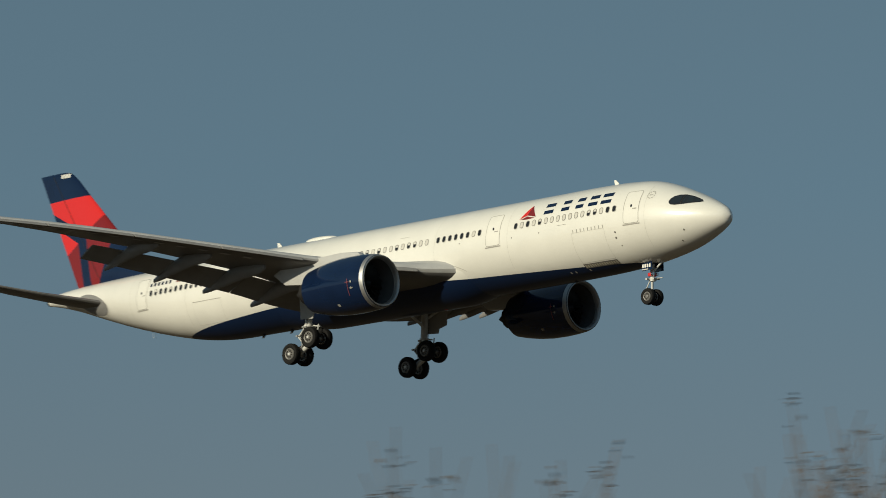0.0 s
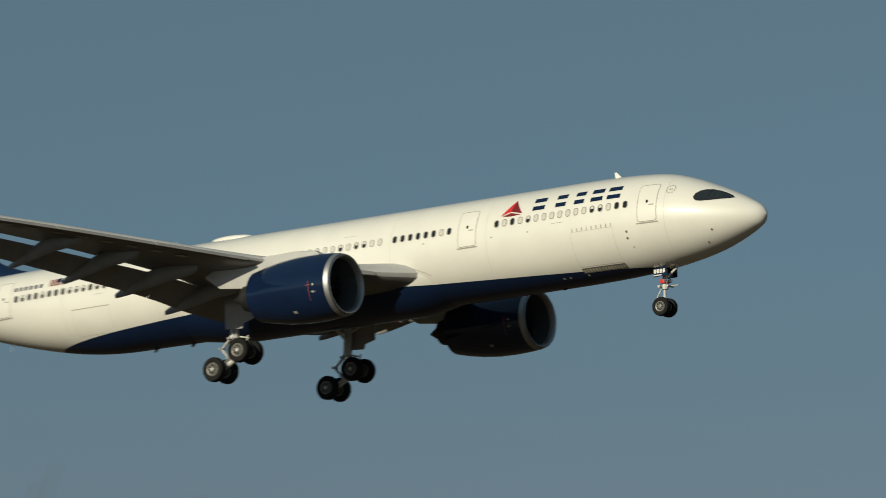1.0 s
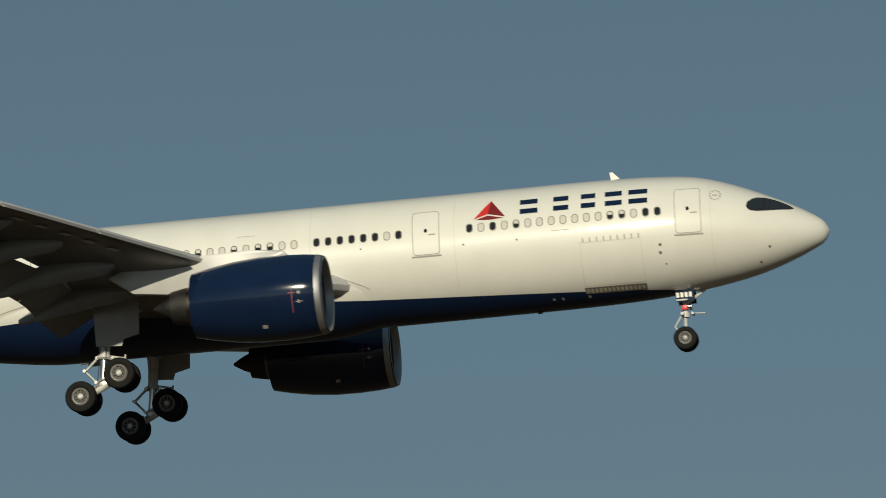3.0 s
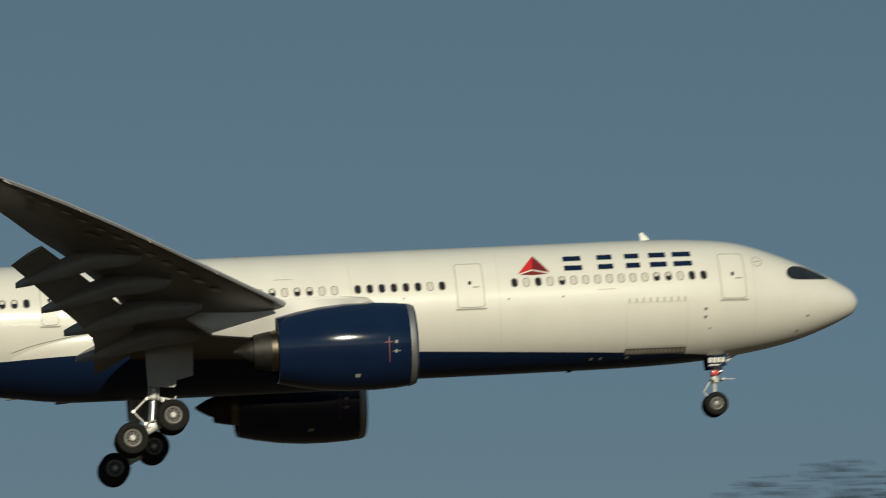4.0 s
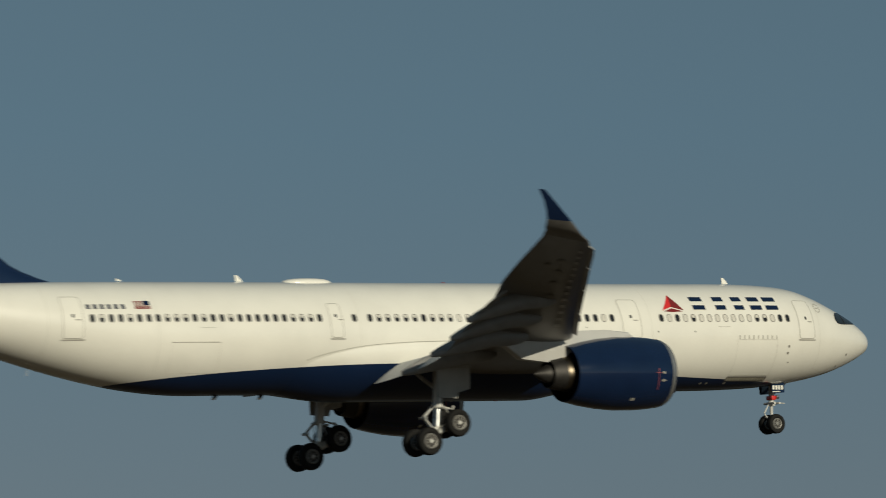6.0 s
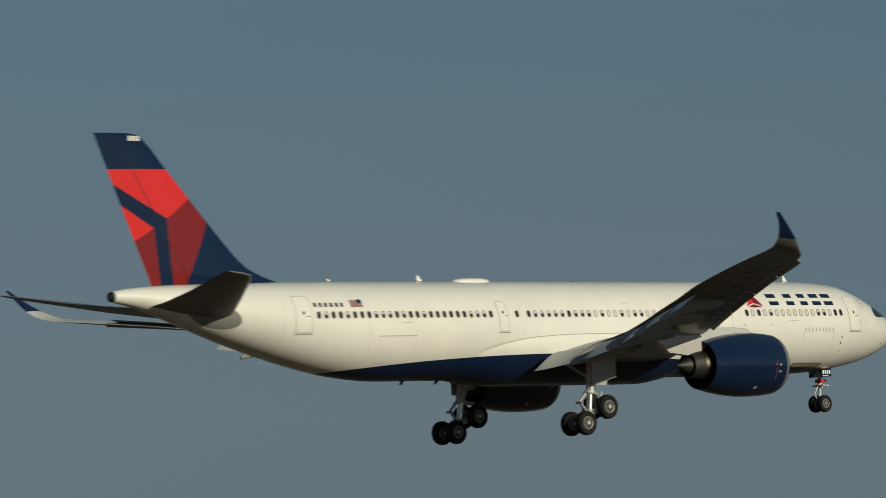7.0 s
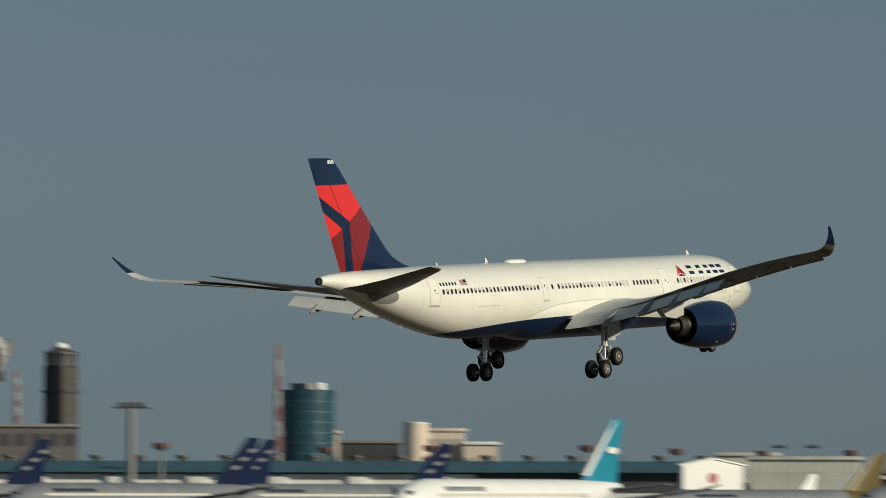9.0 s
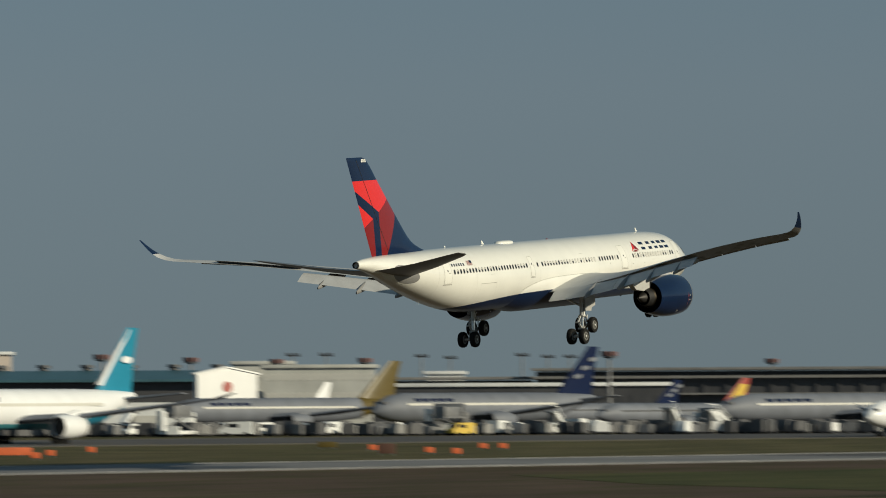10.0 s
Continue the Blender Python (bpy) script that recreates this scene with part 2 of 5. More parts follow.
def rounded(x0, x1, z0, z1, r, n=4, lean=0.0):
    pts = []
    for cx, cz, a in ((x1 - r, z1 - r, 0), (x0 + r, z1 - r, 90), (x0 + r, z0 + r, 180), (x1 - r, z0 + r, 270)):
        for k in range(n + 1):
            t = radians(a + 90 * k / n)
            pts.append((cx + r * math.cos(t) + lean * (cz - z0), cz + r * math.sin(t)))
    return pts


def ring_of(x0, x1, z0, z1, r, w):
    """Thin frame line as a list of strips."""
    o, i = rounded(x0, x1, z0, z1, r), rounded(x0 + w, x1 - w, z0 + w, z1 - w, max(r - w, 0.01))
    return [(o[k], o[(k + 1) % len(o)], i[(k + 1) % len(o)], i[k]) for k in range(len(o))]


def frame_line(x0, x1, z0, z1, r, w, side, out, name, mat, parent):
    bm = bmesh.new()
    for quad in ring_of(x0, x1, z0, z1, r, w):
        (ax, az), (bx, bz), (cx, cz), (dx, dz) = quad
        m = max(1, int(max(abs(bz - az), abs(bx - ax)) / 0.15))
        for k in range(m):
            f, g = k / m, (k + 1) / m
            q = [(ax + (bx - ax) * f, az + (bz - az) * f), (ax + (bx - ax) * g, az + (bz - az) * g),
                 (dx + (cx - dx) * g, dz + (cz - dz) * g), (dx + (cx - dx) * f, dz + (cz - dz) * f)]
            bm.faces.new([bm.verts.new((x, side * skin(x, z, out), z)) for x, z in q])
    bmesh.ops.remove_doubles(bm, verts=bm.verts[:], dist=0.001)
    return part(name, bm, mat, parent)


def build_fuselage(jet):
    xs = [0.06, -0.02, -0.1, -0.25]
    x = -0.5
    while x > -62.8:
        xs.append(x)
        x -= 0.5 if x > -10 or x < -41 else 1.0
    xs.append(-62.85)
    body = part("fuselage", loft([section(x) for x in xs]), M_livery, jet, "white fuselage with a navy belly")
    # nose cap line, tail exhaust
    part("exhaust_pipe", loft([[(s, r * math.cos(k * math.pi / 12), 1.88 + r * math.sin(k * math.pi / 12)) for k in range(24)]
               for s, r in ((-62.5, 0.29), (-63.02, 0.27), (-63.04, 0.22), (-62.7, 0.2))]), M_dark, body, "dark auxiliary exhaust pipe")
    # belly fairing
    edge = [(-19.0, -2.75), (-19.6, -2.30), (-20.3, -1.64), (-21.1, -1.24), (-22.4, -0.80), (-24.5, -0.55), (-30.0, -0.50), (-32.2, -0.57), (-34.3, -0.72),
            (-36.0, -0.98), (-37.2, -1.25), (-38.3, -1.65), (-39.2, -2.2), (-40.0, -2.75)]
    rings = []
    for i in range(85):
        x = -19.0 - 21.0 * i / 84
        ze = lerp(edge, x)[0]
        a0 = math.acos(max(-1, min(1, ze / R)))
        u = min(1, max(0, (-19.0 - x) / 4.0)) * min(1, max(0, (x + 40.0) / 5.5))
        u = u * u * (3 - 2 * u)
        row = []
        for k in range(33):
            a = a0 + (2 * math.pi - 2 * a0) * k / 32
            e = math.sin(math.pi * k / 32)
            g = 0.012 + u * 0.50 * e ** 0.55
            row.append((x, (R + g * 0.95) * math.sin(a), (R + g) * math.cos(a)))
        rings.append(row)
    part("belly_fairing", loft(rings, closed=False), M_livery, body, "white and navy wing root fairing")
    for side in (1, -1):
        pts = [(x, lerp(edge, x)[0]) for x in [-20.35 - 0.2 * i for i in range(88)]]
        bm = bmesh.new()
        rows = [[bm.verts.new((x, side * skin(x, z + d, 0.02), z + d)) for x, z in pts] for d in (0.0, 0.026)]
        for i in range(len(pts) - 1):
            bm.faces.new((rows[0][i], rows[0][i + 1], rows[1][i + 1], rows[1][i]))
        part("fairing_seam", bm, M_line, body)
    return body


def build_openings(body):
    """Cabin windows, doors, cargo doors and cockpit glazing."""
    rnd = random.Random(5)
    # front to rear: D open, S shade down, H shade half down
    rows = [(-7.29, "DDSHHSSSSSSSHSDSD", 0.525), (-18.88, "DSDDDDDD", 0.529), (-23.6, "SSHHSHSSHSHHHDHHHHHD", 0.545), (-34.9, "D", 0.53), (-36.98, "DHHHDDDDDDHDDHDHHHDDDHDDHD", 0.522)]
    z0 = 0.70
    pane = bmesh.new()
    pane.faces.new([pane.verts.new((x, 0, z)) for x, z in rounded(-0.12, 0.12, -0.185, 0.185, 0.11, 4)])
    edge_ = bmesh.new()
    o, i = rounded(-0.155, 0.155, -0.22, 0.22, 0.14, 4), rounded(-0.12, 0.12, -0.185, 0.185, 0.11, 4)
    vo, vi = [edge_.verts.new((x, 0, z)) for x, z in o], [edge_.verts.new((x, -0.006, z)) for x, z in i]
    for k in range(len(vo)):
        edge_.faces.new((vo[k], vo[(k + 1) % len(vo)], vi[(k + 1) % len(vo)], vi[k]))
    M_rim = material("window surround", (0.25, 0.24, 0.22), 0.4, vary=0.1)
    pane_open = part("cabin_window", pane.copy(), M_glass, body, "dark cabin window")
    pane_shut = part("cabin_window", pane.copy(), M_shade, body, "cabin window with its shade down")
    half = bmesh.new()
    half.faces.new([half.verts.new((x, 0.004, z)) for x, z in ((-0.10, 0.02), (0.10, 0.02), (0.10, 0.15), (0.0, 0.18), (-0.10, 0.15))])
    pane.free()
    rim = part("window_frame", edge_, M_rim, body)
    half = part("window_shade", half, M_shade, body)
    for x0, pattern, step in rows:
        for k in range(len(pattern)):
            x = x0 - k * step
            for side in (-1, 1):
                y = skin(x, z0)
                dz = 0.05
                tilt = math.degrees(math.atan2(skin(x, z0 - dz) - skin(x, z0 + dz), 2 * dz))
                turn = math.degrees(math.atan2(skin(x + dz, z0) - skin(x - dz, z0), 2 * dz))
                kind = pattern[k] if side < 0 else rnd.choice("DDHSS")
                dark = kind != "S"
                for src, out in ((pane_open if dark else pane_shut, 0.010), (rim, 0.012)):
                    again(src, body, pose(x, side * (y + out), z0, side * tilt * -1 if side > 0 else tilt * -1, 0, -turn if side < 0 else turn)
                          @ (Matrix.Rotation(math.pi, 4, "Z") if side > 0 else Matrix.Identity(4)))
                if kind == "H":
                    again(half, body, pose(x, side * (y + 0.016), z0, -tilt, 0, -turn) if side < 0 else
                          pose(x, side * (y + 0.016), z0, -tilt, 0, turn) @ Matrix.Rotation(math.pi, 4, "Z"))
    for o in (pane_open, pane_shut, rim, half):
        bpy.data.objects.remove(o)
    # doors
    for side in (-1, 1):
        for x0, x1, za, zb in ((-6.55, -5.40, -0.39, 1.70), (-18.27, -17.05, -0.33, 1.70), (-36.38, -35.62, -0.30, 1.46), (-51.62, -50.50, -0.28, 1.80)):
            frame_line(x0, x1, za, zb, 0.16, 0.028, side, 0.014, "door_outline", M_line, body)
            d = on_skin(rounded(x0 + 0.03, x1 - 0.03, za + 0.03, zb - 0.03, 0.14), side, 0.010, name="cabin_door", mat=M_white, parent=body)
            xm = (x0 + x1) / 2
            on_skin(rounded(xm - 0.07, xm + 0.07, za + 1.02, za + 1.2, 0.06), side, 0.016, name="door_window", mat=M_glass, parent=body)
            on_skin([(xm + 0.12, za + 0.88), (xm + 0.42, za + 0.88), (xm + 0.42, za + 0.94), (xm + 0.12, za + 0.94)], side, 0.016, name="door_handle", mat=M_line, parent=body)
            on_skin([(x0 - 0.06, za - 0.10), (x1 + 0.06, za - 0.10), (x1 + 0.06, za - 0.03), (x0 - 0.06, za - 0.03)], side, 0.016, name="door_sill", mat=M_line, parent=body)
    # starboard cargo doors: outline, hinge row above, scuffed sill below
    frame_line(-10.82, -8.10, -2.25, -0.42, 0.05, 0.018, -1, 0.010, "cargo_door", M_seam, body)
    for k in range(9):
        x = -10.7 + 0.31 * k
        on_skin([(x, -0.42), (x + 0.05, -0.42), (x + 0.05, -0.22), (x, -0.22)], -1, 0.014, name="cargo_hinge", mat=M_line, parent=body)
    on_skin([(-10.85, -2.53), (-8.10, -2.53), (-8.10, -2.30), (-10.85, -2.30)], -1, 0.018, step=0.05, name="cargo_sill", mat=M_sill, parent=body)
    for k in range(14):
        x = -10.78 + 0.19 * k
        on_skin([(x, -2.49), (x + 0.12, -2.49), (x + 0.12, -2.36), (x, -2.36)], -1, 0.024, step=0.05, name="sill_roller", mat=M_gold, parent=body)
    on_skin([(-45.7, -0.52), (-42.9, -0.52), (-42.9, -0.485), (-45.7, -0.485)], -1, 0.012, name="cargo_door", mat=M_line, parent=body)
    frame_line(-45.7, -42.9, -2.0, -0.52, 0.05, 0.014, -1, 0.010, "cargo_door", M_shade, body)
    # cockpit glazing: dark wrap-round mask with three panes a side
    for side in (-1, 1):
        mask = [(-3.43, 0.72), (-3.37, 0.90), (-3.2, 1.05), (-2.95, 1.13), (-2.6, 1.12), (-2.2, 1.0), (-1.85, 0.85), (-1.55, 0.69), (-1.38, 0.54), (-1.6, 0.50), (-2.0, 0.49), (-2.5, 0.46), (-3.0, 0.45), (-3.25, 0.49), (-3.38, 0.59)]
        on_skin(mask, side, 0.028, step=0.05, name="cockpit_window", mat=M_glass, parent=body, label="black wrap-round cockpit window")
        for pane in ([(-3.30, 0.62), (-3.28, 0.82), (-3.12, 0.98), (-2.86, 1.05), (-2.74, 1.03), (-2.70, 0.55), (-3.05, 0.52)],
                     [(-2.58, 0.56), (-2.60, 1.03), (-2.22, 0.93), (-1.98, 0.82), (-1.98, 0.56)],
                     [(-1.88, 0.57), (-1.88, 0.77), (-1.58, 0.62), (-1.52, 0.57)]):
            on_skin(pane, side, 0.033, step=0.05, name="window_pane", mat=M_pane, parent=body, label="bluish cockpit pane")
        for xa in (-2.68,):
            on_skin([(xa, 0.50), (xa + 0.05, 0.50), (xa + 0.09, 1.12), (xa + 0.04, 1.12)], side, 0.034, step=0.05, name="window_post", mat=M_dark, parent=body)
    for side in (-1, 1):
        for k in range(10):
            arc = [(-4.75 + r * math.cos(radians(36 * k + a)), 1.30 + r * math.sin(radians(36 * k + a))) for r, a in ((0.20, 3), (0.20, 23), (0.26, 23), (0.26, 3))]
            on_skin(arc, side, 0.012, step=0.08, name="emblem_dash", mat=M_line, parent=body)
        on_skin([(-4.86, 1.27), (-4.64, 1.27), (-4.64, 1.32), (-4.86, 1.32)], side, 0.012, step=0.08, name="emblem_dash", mat=M_line, parent=body)
        for x, z, r in ((-7.28, -0.80, 0.07), (-7.30, -1.14, 0.07), (-7.1, -1.62, 0.04), (-16.0, -0.02, 0.045), (-13.6, -0.02, 0.045), (-2.54, -1.15, 0.06), (-3.0, -1.75, 0.05), (-20.6, 0.2, 0.04)):
            on_skin([(x + r * math.cos(k * math.pi / 4), z + r * math.sin(k * math.pi / 4)) for k in range(8)], side, 0.012, name="sensor_port", mat=M_sill, parent=body)
        for x in (-12.3, -11.9, -10.7):
            on_skin([(x + 0.07 * math.cos(k * math.pi / 4), -2.62 + 0.05 * math.sin(k * math.pi / 4)) for k in range(8)], side, 0.012, step=0.05, name="sensor_port", mat=M_line, parent=body)
        for xa, xb, z in ((-12.05, -11.25, 0.22), (-44.0, -43.2, 0.22), (-26.2, -25.4, 1.30)):
            on_skin([(xa, z), (xb, z), (xb, z + 0.02), (xa, z + 0.02)], side, 0.010, name="stencil_line", mat=M_line, parent=body)
        # lap joints round the barrel
        for x in (-5.0, -16.4, -22.9, -34.6, -46.4, -52.4):
            bm = bmesh.new()
            rows = [[bm.verts.new((x + d, side * skin(x + d, -1.9 + 4.2 * k / 30, 0.006), -1.9 + 4.2 * k / 30)) for d in (0, 0.018)] for k in range(31)]
            for p, q in zip(rows, rows[1:]):
                bm.faces.new((p[0], p[1], q[1], q[0]))
            part("skin_joint", bm, M_seam, body)
    # antennas and radome
    for x, h, l in ((-9.32, 0.42, 0.40), (-39.9, 0.42, 0.42), (-46.9, 0.24, 0.30)):
        part("antenna", plate([(x - l / 2, 2.76), (x + l / 2, 2.76), (x + l / 2 - 0.30, 2.66 + h), (x - l / 2 - 0.04 + 0.0, 2.66 + h)][:4], -0.025, 0.025), M_white, body, "white blade antenna")
    bm = lathe([(0.0, 1.0), (0.10, 1.0), (0.2, 0.95), (0.3, 0.8), (0.36, 0.55), (0.38, 0.0)], 40, "z")
    for v in bm.verts:
        v.co = (-35.9 + v.co.x * 1.45, v.co.y * 0.62, 2.66 + v.co.z * 0.72)
    part("satellite_radome", bm, M_white, body, "low white satellite antenna radome")
    for x, s in ((-38.9, 0.5), (-41.6, 0.5), (-13.0, 0.25), (-24.0, 0.35)):
        part("antenna", plate([(x, -2.70), (x + 0.3, -2.70), (x - 0.05, -2.85 - s * 0.6), (x - 0.25, -2.85 - s * 0.6)], -0.03, 0.03), M_dark, body)
    part("beacon_light", lathe([(-3.30, 0.0), (-3.28, 0.10), (-3.18, 0.12), (-3.05, 0.12)], 16, "z"), M_red, body, "red belly beacon").location = (-24.6, 0, -0.06)
    part("beacon_light", lathe([(2.70, 0.12), (2.82, 0.1), (2.86, 0.0)], 16, "z").copy(), M_maroon, body).location = (-27.5, 0, -0.06)


def airfoil(le, te, z, th, y, twist=0.0, n=14, camber=0.02):
    """Closed wing section in the plane of constant y."""
    c = le - te
    up, lo = [], []
    for k in range(n + 1):
        s = 0.5 * (1 - math.cos(math.pi * k / n))
        t = 5 * th * (0.2969 * math.sqrt(s) - 0.126 * s - 0.3516 * s * s + 0.2843 * s ** 3 - 0.1036 * s ** 4)
        m = camber * 4 * s * (1 - s)
        dz = -twist * s
        up.append((le - s * c, y, z + (m + t) * c + dz * c))
        lo.append((le - s * c, y, z + (m - t) * c + dz * c))
    return up + lo[-2:0:-1]


WING = [  # minus y, leading edge, trailing edge, height, thickness
    (-2.2, -20.9, -32.9, -1.30, 0.145), (-4.0, -22.4, -33.0, -1.28, 0.135), (-6.5, -24.2, -33.15, -1.10, 0.125), (-9.8, -26.6, -33.4, -0.64, 0.115),
    (-14.0, -29.45, -35.2, 0.06, 0.105), (-19.5, -33.05, -37.65, 0.95, 0.10), (-24.5, -36.35, -39.9, 1.66, 0.10), (-28.8, -39.25, -41.95, 2.16, 0.095), (-29.6, -39.9, -42.4, 2.26, 0.09)]


def washout(y, s=-1):
    """Twist of the section: trailing edge down at the root, up towards the tip, the less loaded port wing less so."""
    return 0.050 * max(0.0, (11 - y) / 8.8) - (0.13 if s < 0 else 0.03) * max(0.0, min(1.0, (y - 11) / 17))


def wing_at(y):
    return lerp(WING, -y)


def build_wing(jet, s):
    """s = -1 starboard, +1 port."""
    ys = [2.2, 3.0, 4.0, 5.2, 6.5, 8.0, 9.8, 12, 14, 16.5, 19.5, 22, 24.5, 27, 28.8, 29.6]
    rings = []
    for y in ys:
        le, te, z, th = wing_at(y)
        rings.append(airfoil(le, te if y > 19.4 else te + 0.25, z, th, s * y, twist=washout(y, s)))
    wing = part("wing", loft(rings), (M_grey, M_wing_lit), jet, "grey swept wing with drooped slats and flaps")
    # faces turned up or forward get the sunlit tone, the rest the shaded grey
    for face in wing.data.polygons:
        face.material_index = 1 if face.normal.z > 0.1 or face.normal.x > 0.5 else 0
    # winglet: blended, sweeping up and aft
    tip = [(29.6, -39.9, -42.4, 2.26, 0.09), (30.3, -40.75, -42.75, 2.44, 0.085), (30.8, -41.4, -43.12, 2.70, 0.08), (31.2, -42.0, -43.3, 3.02, 0.08),
           (31.5, -42.65, -43.55, 3.42, 0.08), (31.75, -43.3, -43.85, 3.88, 0.08), (31.95, -43.95, -44.25, 4.36, 0.07)]
    rings = []
    for i, (y, le, te, z, th) in enumerate(tip):
        a = tip[max(i - 1, 0)]
        b = tip[min(i + 1, len(tip) - 1)]
        up = math.atan2(b[3] - a[3], b[0] - a[0])
        ring = []
        for px, py, pz in airfoil(le, te, 0, th, 0, twist=(-0.13 if i < 2 else -0.08) if s < 0 else -0.03):
            ring.append((px, s * (y - pz * math.sin(up)), z + pz * math.cos(up)))
        rings.append(ring)
    part("winglet", loft(rings[3:]), M_navy, wing, "navy blended winglet")
    end = part("wing_tip", loft(rings[:4]), (M_grey, M_wing_lit), wing)
    # same sunlit tone painted on the upper faces of the tip
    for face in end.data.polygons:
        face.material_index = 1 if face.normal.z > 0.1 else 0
    # flaps: two panels a side, turned down behind the wing box
    for ya, yb in ((3.3, 9.72), (9.76, 19.3)):
        rings = []
        for k in range(9):
            y = ya + (yb - ya) * k / 8
            le, te, z, th = wing_at(y)
            c = 2.35 - 0.045 * y
            inner = max(0.0, min(1.0, (9.7 - y) / 6))
            fx, fz = te + 0.30 + 0.3 * inner, z - 0.20 + 0.12 * inner - washout(y, s) * (le - te) * 0.35
            a = radians(29)
            ring = []
            for px, py, pz in airfoil(0, -c, 0, 0.13, 0, n=8, camber=0.04):
                ring.append((fx + px * math.cos(a) + pz * math.sin(a) * 1, s * y, fz + px * math.sin(a) + pz * math.cos(a)))
            rings.append(ring)
        flap = part("flap", loft(rings), (M_flap, M_wing_lit), wing, "lowered grey flap")
        # flap tops painted lighter as if in sun, undersides left darker
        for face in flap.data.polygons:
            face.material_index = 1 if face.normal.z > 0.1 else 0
    # slats: drooped nose pieces with a slot behind them
    for ya, yb in ((4.6, 8.6), (10.6, 14.9), (15.0, 19.6), (19.7, 24.2), (24.3, 28.7)):
        rings = []
        for k in range(5):
            y = ya + (yb - ya) * k / 4
            le, te, z, th = wing_at(y)
            c = (le - te) * 0.13 + 0.25
            a = radians(-24)
            ring = []
            for px, py, pz in airfoil(0, -c, 0, 0.20, 0, n=8, camber=0.10):
                ring.append((le + 0.22 + px * math.cos(a) + pz * math.sin(a), s * y, z - 0.20 - px * math.sin(a) * -1 + 0.0 + pz * math.cos(a) + 0.0))
            rings.append(ring)
        part("slat", loft(rings), M_flap, wing, "lowered leading edge slat")
    # flap track fairings
    for y, x1, z1, r in ((7.3, -35.3, -2.25, 0.46), (10.9, -36.0, -1.66, 0.46), (14.2, -37.1, -1.20, 0.43), (17.4, -38.3, -0.66, 0.40)):
        le, te, z, th = wing_at(y)
        rings = []
        for k in range(15):
            f = k / 14
            x = te + 3.6 + (x1 - te - 3.6) * f
            zz = z - 0.30 - washout(y, s) * 4 + (z1 - z + 0.30) * max(0, f - 0.35) ** 1.2 / 0.65 ** 1.2
            w = r * math.sin(math.pi * min(1, 0.04 + f ** 0.75 * 0.93)) ** 0.6
            rings.append([(x, s * y + 0.62 * w * math.cos(j * math.pi / 8), zz + 1.15 * w * math.sin(j * math.pi / 8)) for j in range(16)])
        part("flap_track_fairing", loft(rings), M_fairing, wing, "grey canoe fairing under the flap")
    # oval access panels, and under the leading edge pale patches painted as sunlit slat gaps
    def under(y, f):
        """A point of the lower skin: span and share of the chord."""
        le, te, z, th = wing_at(y)
        c = le - te
        t = 5 * th * (0.2969 * math.sqrt(f) - 0.126 * f - 0.3516 * f * f + 0.2843 * f ** 3 - 0.1036 * f ** 4)
        return Vector((le - f * c, s * y, z + (0.08 * f * (1 - f) - t - washout(y, s) * f) * c - 0.045))
    for y, f in ((24.8, 0.42), (22.6, 0.40), (20.4, 0.38), (23.6, 0.58), (18.0, 0.36)):
        bm = bmesh.new()
        bm.faces.new([bm.verts.new(under(y + 0.42 * math.cos(k * math.pi / 6), f + 0.055 * math.sin(k * math.pi / 6))) for k in range(12)])
        part("access_panel", bm, M_flap, wing)
    for k in range(13):
        y = 12.6 + 1.22 * k
        bm = bmesh.new()
        bm.faces.new([bm.verts.new(under(a, f)) for a, f in ((y, 0.15), (y + 0.5, 0.15), (y + 0.5, 0.21), (y, 0.21))])
        part("slat_glint", bm, M_wing_lit, wing, "pale patch for sun in a slat gap")
    if s > 0:
        # raised aileron
        rings = []
        for k in range(7):
            y = 19.6 + 6.7 * k / 6
            le, te, z, th = wing_at(y)
            rise_te = z - washout(y, s) * (le - te)
            ring = []
            for px, py, pz in airfoil(0, -1.05, 0, 0.10, 0, n=6, camber=0.0):
                ring.append((te + 0.95 + px, s * y, rise_te + 0.07 + pz - px * 0.20))
            rings.append(ring)
        part("aileron", loft(rings), M_grey, wing, "slightly raised grey aileron")
    return wing


